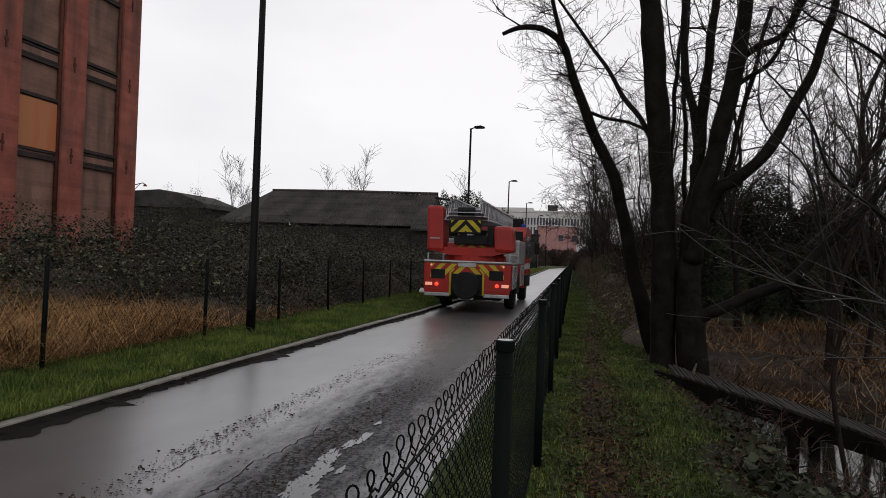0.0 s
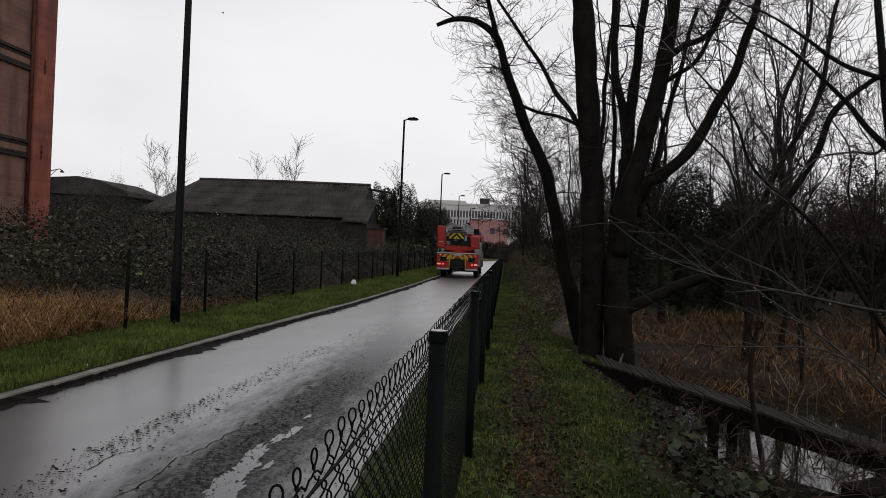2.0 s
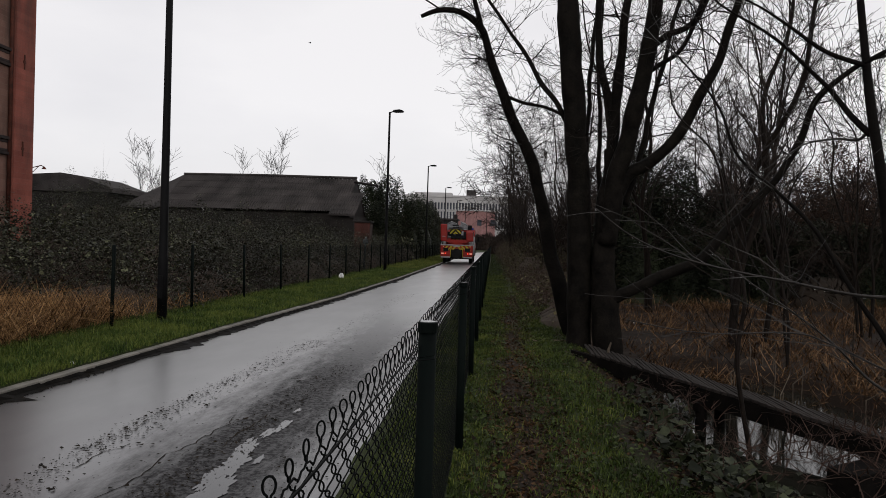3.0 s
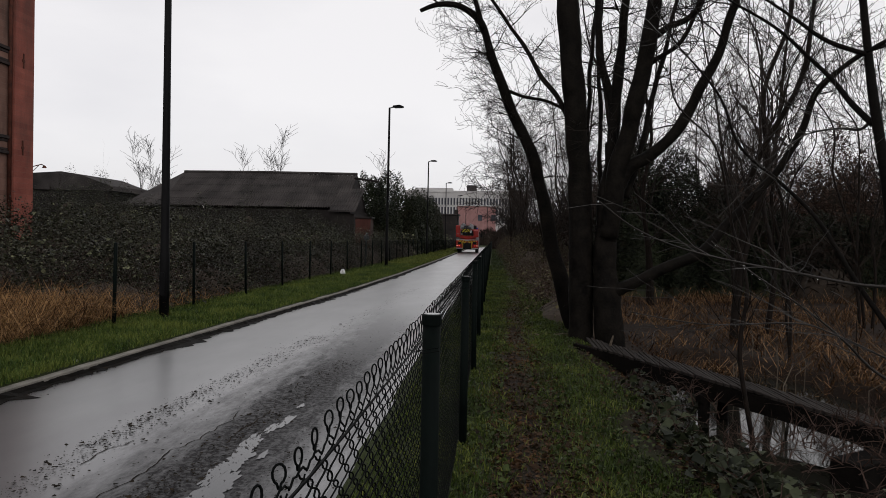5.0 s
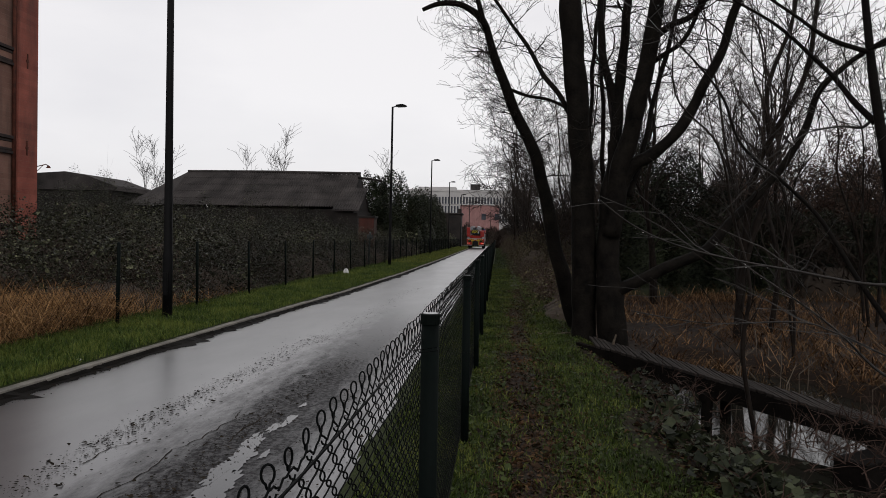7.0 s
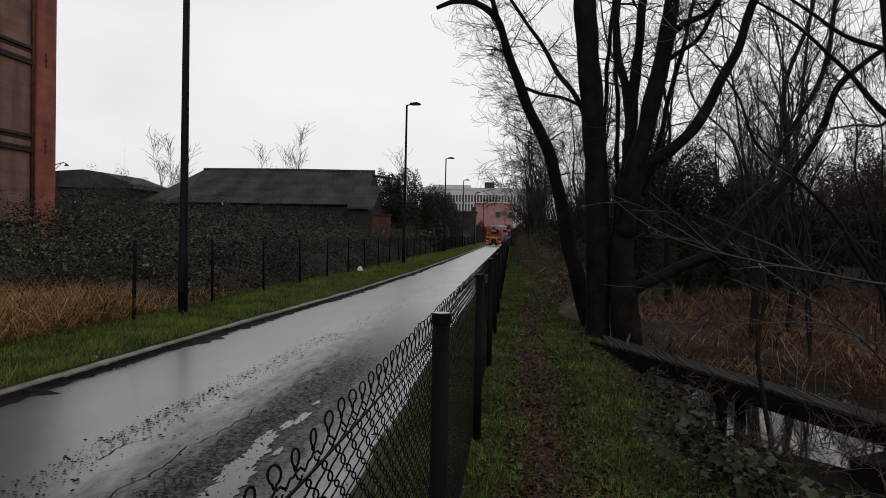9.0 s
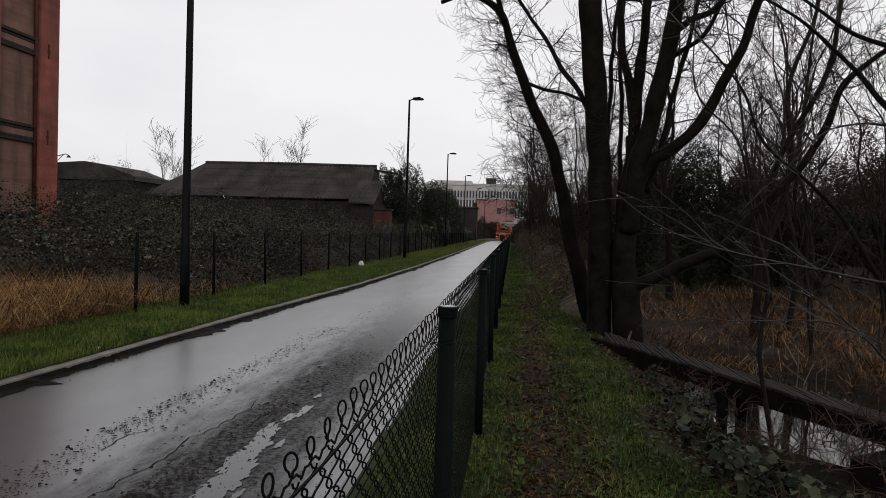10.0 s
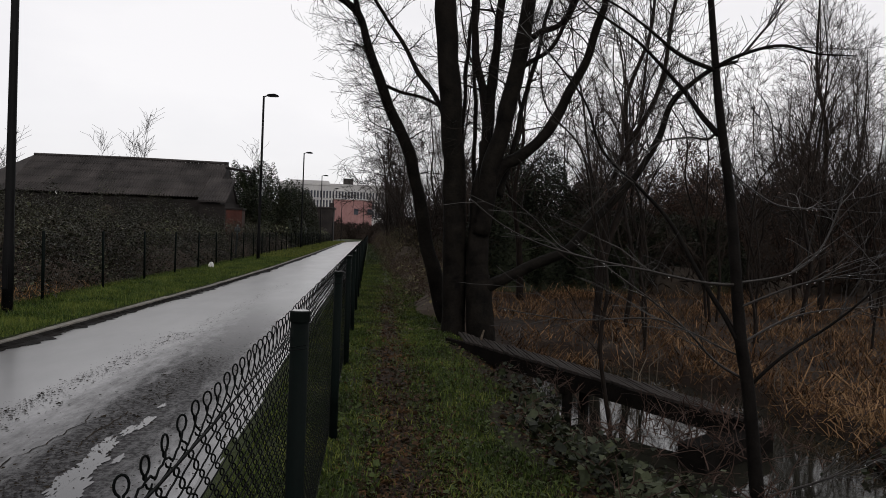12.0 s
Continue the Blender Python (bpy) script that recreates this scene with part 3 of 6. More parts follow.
def woven(b, x, y0, y1, z0, z1, pitch, r):
    """Wavy wires, hooked into one another at each bend, of a chain-link sheet near at hand."""
    step = pitch * 0.62
    n = int((z1 - z0) / step)
    y, k = y0, 0
    while y < y1:
        pts = []
        fine = 5 if y < 3 else 3 if y < 6 else 2
        for i in range(n * fine + 1):
            s = i / fine
            wave = math.cos(math.pi * (s + k))
            wave = math.copysign(abs(wave) ** 0.8, wave)
            j = noise.noise(Vector((y * 5, s * 0.7, 0)))
            pts.append((x + 0.0035 * wave, y + pitch * 0.53 * wave + 0.007 * j, z1 + max(wire_z(y) - 1.258, 0.0) - s * step + 0.006 * noise.noise(Vector((y * 3, s * 0.7, 9)))))
        b.tube(pts, r, 4 if y < 4 else 3, cap=False)
        y += pitch
        k += 1


def wire_z(y):
    """Height of the upper line wire, which rises towards the near end."""
    return 1.235 + float(np.interp(y, [0.6, 0.85, 1.1, 1.35, 1.85, 2.3, 3.0], [0.062, 0.051, 0.042, 0.038, 0.027, 0.017, 0.008]))


def build_right_fence():
    """The waist-high fence between lane and footpath: posts, woven wire, line wires and the twisted loops along its top."""
    fence = thing("chain_link_fence", "waist-high dark green chain-link fence beside the lane", "fence")
    X, TOP = -0.215, 1.335
    y, i = 2.33 - 6.0, 0
    while y < 110:
        h = TOP + (0.0 if i < 3 else random.uniform(-0.03, 0.015))
        post = part("post", Build().lathe([(0.031, -0.3), (0.031, h - 0.03)], 14), GREENPAINT, fence, smooth=True,
                    m=pose(X, y + (random.uniform(-.06, .06) if i > 4 else 0), 0, random.uniform(-0.5, 0.5) if i > 3 else 0, random.uniform(-0.5, 0.5) if i > 3 else 0, 0))
        part("post_cap", Build().lathe([(0.0345, h - 0.035), (0.0345, h - 0.003), (0.0325, h)], 14), GREENPAINT, post)
        part("cap_disc", Build().lathe([(0.030, h + 0.0005), (0.029, h + 0.0025)], 14), CAPGREY, post, "wet dull grey cap top")
        y += 3.04
        i += 1
    MX = X - 0.037
    b = Build()
    woven(b, MX, -0.6, 12.0, 0.04, 1.262, 0.041, 0.0016)
    part("wire_mesh", b, GREENWIRE, fence)
    b = Build()
    diagonals(b, MX, 12.0, 100, 0.04, 1.24, 0.1, 0.0026)
    part("wire_mesh", b, GREENWIRE, fence)
    for z in (1.235, 0.1):
        pts = [(MX + 0.008, q, (wire_z(q) if z > 1 else z) + 0.008 * noise.noise(Vector((q * 0.9, z, 2)))) for q in np.arange(-0.9, 100, 0.3)]
        part("line_wire", Build().tube(pts, 0.0024, 5), GREENWIRE, fence)
    b = Build()
    y, k = -0.6, 0
    while y < 30:
        sides = 5 if y < 5 else 3
        lean = 0.010 * noise.noise(Vector((y * 9, 0, 4)))
        tip = 1.332 + 0.010 * noise.noise(Vector((y * 5, 3, 1)))
        turn = 1.0 + 0.7 * noise.noise(Vector((y * 7, 8, 1)))
        low = max(wire_z(y) + 0.002, 1.258)
        high = tip - 0.026
        pts = [(MX, y - 0.041, low), (MX, y - 0.033, low + 0.002), (MX, y - 0.023, low + 0.008), (MX + 0.001, y - 0.012, low + 0.45 * (high - low)), (MX + 0.002, y - 0.003, high - 0.004)]
        for j in range(13):
            a = -2.8 + 5.6 * j / 12
            u, w = math.sin(a), math.cos(a)
            pts.append((MX - u * 0.0046 * turn, y - u * 0.0034 * (1.1 + 0.3 * w) + lean * (1 + w) / 2, tip - 0.012 + w * 0.012))
        pts += [(MX - 0.002, y + 0.003, high - 0.004), (MX - 0.001, y + 0.012, low + 0.45 * (high - low)), (MX, y + 0.023, low + 0.008), (MX, y + 0.033, low + 0.002), (MX, y + 0.041, low)]
        b.tube(pts, 0.0017, sides, cap=False)
        y += 0.082
    tagged(part("looped_top_edge", b, GREENWIRE, fence, "row of teardrop wire loops"), kind="stuff")
    for q in (2.33, 5.37, 8.41):
        for z in (1.22, 0.72):
            part("tie_wire", Build().tube([(MX - 0.01, q, z), (X - 0.02, q + 0.034, z), (X + 0.03, q + 0.02, z + 0.01), (X + 0.034, q - 0.015, z + 0.005), (X - 0.02, q - 0.034, z), (MX - 0.01, q, z + 0.006)], 0.0016, 4), GREENWIRE, fence)


def build_left_fence():
    fence = thing("boundary_fence", "thin dark chain-link fence behind the grass verge", "fence")
    X = -6.1
    y = 7.35
    b = Build()
    i = 0
    while y < 118:
        lean = random.uniform(-1, 1)
        part("post", Build().lathe([(0.03, -0.3), (0.03, 1.36), (0.012, 1.375)], 10), GREENPAINT, fence, smooth=True,
             m=pose(X, y, 0.05, random.uniform(-.8, .8), lean, 0))
        y += 3.08 if i else 3.75
        i += 1
    diagonals(b, X - 0.03, 2, 48, 0.06, 1.36, 0.085, 0.0016)
    diagonals(b, X - 0.03, 48, 118, 0.06, 1.36, 0.2, 0.003)
    part("wire_mesh", b, GREENWIRE, fence)
    for z in (1.35, 0.75, 0.12):
        pts = [(X - 0.036, q, z + 0.05 + 0.015 * noise.noise(Vector((q * 0.3, z, 7)))) for q in np.arange(2, 118, 1.0)]
        part("line_wire", Build().tube(pts, 0.0022, 4), GREENWIRE, fence)


# ---- plank bridge ----
def build_bridge():
    br = thing("plank_bridge", "narrow weathered plank footbridge over the pond, wet and dark", "footbridge")
    a, c = Vector((1.40, 10.6, 0.11)), Vector((3.80, 6.90, -0.10))
    d = (c - a)
    L = d.length
    d.normalize()
    side = Vector((-d.y, d.x, 0)).normalized()
    ang = math.degrees(math.atan2(d.y, d.x))
    tilt = math.degrees(math.asin(-d.z))
    # boards laid aslant to the beams
    skew, half, w = 0.34, 0.215, 0.036
    b = Build()
    for z in (-0.016, 0.012, 0.016):
        e = 0.006 if z > 0.013 else 0.0
        for u, v in ((-1, -1), (1, -1), (1, 1), (-1, 1)):
            b.v.append((u * (w - e) - v * skew, v * (half - e), z))
    for k in (0, 4):
        b.f += [(k + j, k + (j + 1) % 4, k + 4 + (j + 1) % 4, k + 4 + j) for j in range(4)]
    b.f += [(3, 2, 1, 0), (8, 9, 10, 11)]
    plank = b.mesh("plank")
    n = int((L - 0.2) / 0.1)
    for i in range(n + 1):
        p = a + d * (i * 0.1 + 0.1)
        part("plank", plank, BOARD, br, m=pose(p.x, p.y, p.z + random.uniform(-.005, .005), random.uniform(-1, 1), tilt + random.uniform(-.8, .8), ang + random.uniform(-0.6, 0.6)) @ Matrix.Diagonal((1, 1 - 0.25 * i / n, 1, 1)))
    for s in (-1, 1):
        beam = Build()
        for p, k in ((a - d * 0.05, 0.185), (c + d * 0.05, 0.14)):
            beam.v += [tuple(p + side * (s * k + w) + Vector((0, 0, z))) for w, z in ((-0.035, -0.21), (0.035, -0.21), (0.035, -0.02), (-0.035, -0.02))]
        beam.f += [(0, 1, 2, 3), (7, 6, 5, 4)] + [(j, j + 4, (j + 1) % 4 + 4, (j + 1) % 4) for j in range(4)]
        part("side_beam", beam, BEAM, br)
    for u in (0.06, 0.52, 0.97):
        for s in (-1, 1):
            p = a + d * (L * u) + side * (0.185 - 0.045 * u) * s
            part("bridge_post", Build().tube([(p.x, p.y, -1.0), (p.x, p.y, p.z - 0.15)], 0.065, 10), BEAM, br, smooth=True)
        p = a + d * (L * u)
        part("cross_beam", Build().box((0, 0, 0), (0.09, 0.52, 0.10), bevel=0.006), BEAM, br, m=pose(p.x, p.y, p.z - 0.235, 0, 0, ang))
    sill = tagged(part("timber_sill", Build().box((0, 0, 0), (1.3, 0.3, 0.42), bevel=0.015), BEAM, m=pose(3.62, 6.72, -0.48, 0, 0, 33)),
                  "black waterlogged timber sill in the pond", "timber beam")


build_ground()
build_puddles()
build_grit()
build_cracks()
build_gutter()
build_kerb()
build_lamps()
build_right_fence()
build_left_fence()
build_bridge()


# ---- buildings ----
def build_mill():
    """The tall brick mill beside the lane: piers, recessed bays with moulded bands between the storeys, pipes and tie plates."""
    mill = thing("brick_mill", "tall derelict red brick mill with bricked-up bays", "factory")
    X, H = -20.0, 16.4
    part("wall", Build().box((X - 5.10, 20.3, H / 2), (9.98, 18.0, H)), BRICKDARK, mill)
    edges = [(28.28, 29.5), (24.68, 25.95), (21.2, 22.45), (17.7, 18.95), (14.2, 15.45), (11.4, 12.2)]
    for y0, y1 in edges:
        part("pier", Build().box((X - 0.09, (y0 + y1) / 2, H / 2), (0.42, y1 - y0, H + 0.02), bevel=0.02), BRICKRED, mill, "red painted brick pier")
        for z in (4.1, 7.75, 11.4, 15.0):
            tie = Build().box((X + 0.135, (y0 + y1) / 2 - 0.1, z + 0.95), (0.03, 0.07, 0.62), bevel=0.01)
            tie.box((X + 0.135, (y0 + y1) / 2 - 0.1, z + 0.95), (0.026, 0.17, 0.12), bevel=0.01)
            part("tie_plate", tie, RUST, mill, "black iron tie plate")
    for i in range(5):
        y0, y1 = edges[i + 1][1], edges[i][0]
        yc, w = (y0 + y1) / 2, y1 - y0
        for z0 in (1.08, 4.72, 8.36, 12.0):
            orange = i == 1 and z0 == 4.72
            band = Build()
            for dz, hh, pr in (((0.0, 0.2, 0.14), (0.28, 0.12, 0.09)) if orange else ((0.0, 0.12, 0.14), (0.14, 0.10, 0.08), (0.5, 0.09, 0.08), (0.62, 0.13, 0.15))):
                band.box((X - 0.115 + pr * 0.42, yc, z0 + dz + hh / 2), (pr * 0.84, w - 0.006, hh), bevel=0.012)
            part("moulded_band", band, SOOTBAND, mill, "dark moulded string course")
            if not orange:
                part("spandrel", Build().box((X - 0.10, yc, z0 + 0.36), (0.05, w - 0.01, 0.26)), BRICKDARK, mill)
        if i == 1:
            part("infill_panel", Build().box((X - 0.075, yc, 6.03), (0.1, w - 0.03, 1.85), bevel=0.01), BRICKORANGE, mill, "fresh orange brick infill")
            part("moulded_band", Build().box((X - 0.06, yc, 7.08), (0.13, w - 0.006, 0.14), bevel=0.012), SOOTBAND, mill)
        part("downpipe", Build().tube([(X - 0.03, y1 - 0.09, 0.2), (X - 0.03, y1 - 0.09, H - 0.3)], 0.075, 10), RUST, mill, "rusty brown downpipe", smooth=True)
    part("cornice", Build().box((X - 5.2, 20.3, H + 0.18), (10.6, 18.6, 0.34), bevel=0.05), SOOTBAND, mill)
    br = Build().tube([(X + 0.1, 29.52, 4.35), (X + 0.1, 30.1, 4.5), (X + 0.1, 30.3, 4.45)], 0.02, 6)
    br.tube([(X + 0.1, 29.52, 4.15), (X + 0.1, 29.95, 4.46)], 0.014, 6)
    br = part("wall_bracket", br, RUST, mill, "thin iron bracket lamp")
    part("shade", Build().lathe([(0.02, 4.47), (0.05, 4.44), (0.1, 4.36)], 10, Matrix.Translation((X + 0.1, 30.3, 0))), RUST, br)


def corrugated(shed, x0, x1, low, high, waves, amp=0.045):
    """Overlapping courses of corrugated sheet from the eave (y, z) low to the ridge high."""
    n, rows = waves * 4, 5
    (ya, za), (yb, zb) = low, high
    for r in range(rows):
        b = Build()
        for thick in (0.0, -0.012):
            for e in (0, 1):
                u = min((r + e * 1.04) / rows, 1.0)
                for i in range(n + 1):
                    x = x0 + (x1 - x0) * i / n
                    z = za + (zb - za) * u + amp * math.sin(math.pi * i / 2) + 0.03 * (1 - e) + 0.05 * math.sin((x - x0) * 0.35) * u + thick
                    b.v.append((x, ya + (yb - ya) * u, z))
        m = n + 1
        for i in range(n):
            b.f += [(i, i + 1, m + i + 1, m + i), (2 * m + i, 3 * m + i, 3 * m + i + 1, 2 * m + i + 1), (i, 2 * m + i, 2 * m + i + 1, i + 1)]
        part("roof_course", b, CORRUGATED, shed, "weathered corrugated sheets")


def build_sheds():
    shed = thing("long_shed", "long low derelict shed with a grey corrugated roof", "shed")
    part("wall", Build().box((-17.3, 55.0, 1.75), (13.8, 7.6, 3.5)), DARKWALL, shed)
    corrugated(shed, -24.6, -10.7, (50.9, 3.65), (55.2, 6.45), 76)
    corrugated(shed, -24.6, -10.7, (59.4, 3.65), (55.2, 6.42), 40)
    part("ridge_cap", Build().tube([(-24.6, 55.2, 6.5), (-18, 55.2, 6.53), (-10.7, 55.2, 6.47)], 0.1, 8), CORRUGATED, shed)
    part("gable", Build().prism([(51.0, 3.45), (59.2, 3.45), (55.2, 6.35)], 0.2, Matrix.Translation((-10.95, 0, 0)) @ Matrix(((0, 1, 0, 0), (1, 0, 0, 0), (0, 0, 1, 0), (0, 0, 0, 1)))), DARKWALL, shed)
    part("end_wall", Build().box((-26.2, 55.0, 1.75), (3.7, 5.8, 3.5)), DARKWALL, shed)
    hip = Build().add([(-24.6, 50.9, 3.6), (-24.6, 59.3, 3.6), (-24.6, 55.2, 6.45), (-28.3, 52.0, 3.6), (-28.3, 58.0, 3.6)], [(0, 3, 2), (3, 4, 2), (4, 1, 2), (0, 1, 4, 3)])
    part("hipped_end", hip, CORRUGATED, shed)
    corrugated(shed, -11.6, -9.7, (49.6, 3.4), (53.2, 5.15), 10)
    part("lean_to_wall", Build().box((-10.7, 51.6, 1.6), (1.7, 3.4, 3.2)), DARKWALL, shed)
    part("broken_rafter", Build().tube([(-10.8, 54.6, 6.1), (-8.9, 54.6, 5.85)], 0.09, 6), DARKWALL, shed)
    part("fascia", Build().box((-10.7, 49.55, 3.36), (1.95, 0.06, 0.1), bevel=0.01), CORRUGATED, shed, "pale eave board")
    hut = thing("brick_hut", "small ruined red brick hut grown over with brambles", "hut")
    part("wall", Build().box((-8.7, 47.6, 1.4), (1.05, 1.1, 2.8), bevel=0.03), brickwork("hut_brick", (0.045, 0.018, 0.015), (0.10, 0.038, 0.03), (0.06, 0.04, 0.036)), hut)
    part("roof", Build().box((-8.7, 47.6, 2.86), (1.2, 1.25, 0.12), bevel=0.02), DARKWALL, hut)
    barn = thing("far_barn", "dark weathered barn behind the brambles beside the mill", "barn")
    part("wall", Build().box((-34.5, 58.0, 2.4), (7.4, 6.0, 4.8)), DARKWALL, barn)
    roof = Build().prism([(-38.6, 4.9), (-38.6, 6.1), (-34.6, 6.35), (-33.0, 6.12), (-30.5, 5.25), (-30.3, 4.85)], 6.4, Matrix.Translation((0, 54.8, 0)))
    part("roof", roof, CORRUGATED, barn)


def build_far():
    """Blocks at the lane's far end."""
    off = thing("office_block", "long pale office block with rows of windows", "office building")
    part("wall", Build().box((-12.2, 310, 10.4), (51.4, 18, 20.8), bevel=0.1), PALE, off)
    part("parapet", Build().box((-12.2, 310, 21.3), (51.8, 18.4, 0.9), bevel=0.08), PALE, off)
    part("plant_room", Build().box((-9.6, 306, 23.0), (4.0, 6, 2.6), bevel=0.08), CORRUGATED, off, "grey roof plant room")
    part("roof_house", Build().box((-26, 312, 22.5), (16, 9, 1.6), bevel=0.08), PALE, off)
    pane = Build().box((0, 0, 0), (0.72, 0.12, 2.9), bevel=0.02).mesh("window")
    sill = Build().box((0, 0, 0), (51.5, 0.35, 0.25), bevel=0.03).mesh("sill_band")
    for z in (17.2, 13.4, 9.6):
        part("sill_band", sill, PALE, off, m=pose(-12.2, 300.9, z - 1.6))
        for i in range(40):
            part("window", pane, PANE, off, m=pose(-37.2 + i * 1.28, 301.02, z))
    pink = thing("red_brick_block", "pale red brick block with a flat roof", "brick building")
    part("wall", Build().box((-4.4, 184, 4.9), (9.8, 9, 9.8), bevel=0.05), BRICKPINK, pink)
    part("coping", Build().box((-4.4, 184, 9.92), (10.2, 9.4, 0.3), bevel=0.04), PALE, pink)
    part("drainpipe", Build().tube([(-1.6, 179.45, 0.2), (-1.6, 179.45, 9.6)], 0.07, 8), DARKWALL, pink)
    frame_box = Build().box((0, 0, 0), (1.1, 0.12, 1.5), bevel=0.02).mesh("window")
    for x in (-3.4, -0.1):
        part("window", frame_box, PANE, pink, m=pose(x, 179.46, 6.9))
    dark = thing("flat_roofed_shed", "low dark flat-roofed shed beside the lane", "shed")
    part("wall", Build().box((-8.6, 133, 2.9), (4.0, 6, 5.8), bevel=0.04), DARKWALL, dark)
    part("roof", Build().box((-8.6, 133, 5.95), (4.5, 6.5, 0.25), bevel=0.03), CORRUGATED, dark)
    part("vent", Build().box((-6.9, 131, 6.45), (0.7, 0.7, 0.8), bevel=0.04), DARKWALL, dark)


build_mill()
build_sheds()
build_far()


# ---- trees ----
def limb(b, pts, r0, r1, sides=10, knots=0.05, seed=0, wave=0.0):
    """A tapered limb through a few points, rounded by a spline, with an uneven girth."""
    P = [Vector(p) for p in pts]
    out, rad = [], []
    n = len(P)
    for i in range(n - 1):
        p0, p1, p2, p3 = P[max(i - 1, 0)], P[i], P[i + 1], P[min(i + 2, n - 1)]
        for k in range(6 if i < n - 2 else 7):
            t = k / 6
            q = 0.5 * ((2 * p1) + (p2 - p0) * t + (2 * p0 - 5 * p1 + 4 * p2 - p3) * t * t + (3 * p1 - p0 - 3 * p2 + p3) * t ** 3)
            u = (i + t) / (n - 1)
            q = q + wave * Vector((noise.noise(q * 1.9 + Vector((seed, 3, 0))), noise.noise(q * 1.9 + Vector((seed, 9, 5))), 0))
            out.append(q)
            rad.append((r0 + (r1 - r0) * u) * (1 + knots * 3 * noise.noise(q * 2.3 + Vector((seed, 0, 0)))))
    b.tube(out, rad, sides)
    return out, rad


def twigs(b, p, d, length, r, level, rng, droop=0.0, sides=3, curl=0.35, kids=(3, 5), thin=0.0012):
    """A branch that wanders and throws out finer ones."""
    n = 6 if level > 0 else 4
    pts, rad = [p.copy()], [r]
    q, h = p.copy(), d.normalized()
    for i in range(n):
        h = (h + Vector((rng.gauss(0, curl), rng.gauss(0, curl), rng.gauss(0, curl * 0.7) - droop)) * 0.42).normalized()
        q = q + h * (length / n)
        pts.append(q.copy())
        rad.append(max(r * (1 - 0.8 * (i + 1) / n), thin))
    b.tube(pts, rad, sides if r < 0.02 else 5, cap=False)
    if level <= 0:
        return
    for k in range(rng.randint(*kids)):
        i = rng.randint(1, n - 1)
        ax = Vector((rng.gauss(0, 1), rng.gauss(0, 1), rng.gauss(0, 1))).cross(h).normalized()
        t = (pts[i] - pts[i - 1]).normalized()
        nd = (t * math.cos(0.7) + ax * math.sin(rng.uniform(0.4, 0.95))).normalized()
        twigs(b, pts[i], nd, length * rng.uniform(0.4, 0.65), max(rad[i] * 0.62, thin), level - 1, rng, droop, sides, curl, kids, thin)


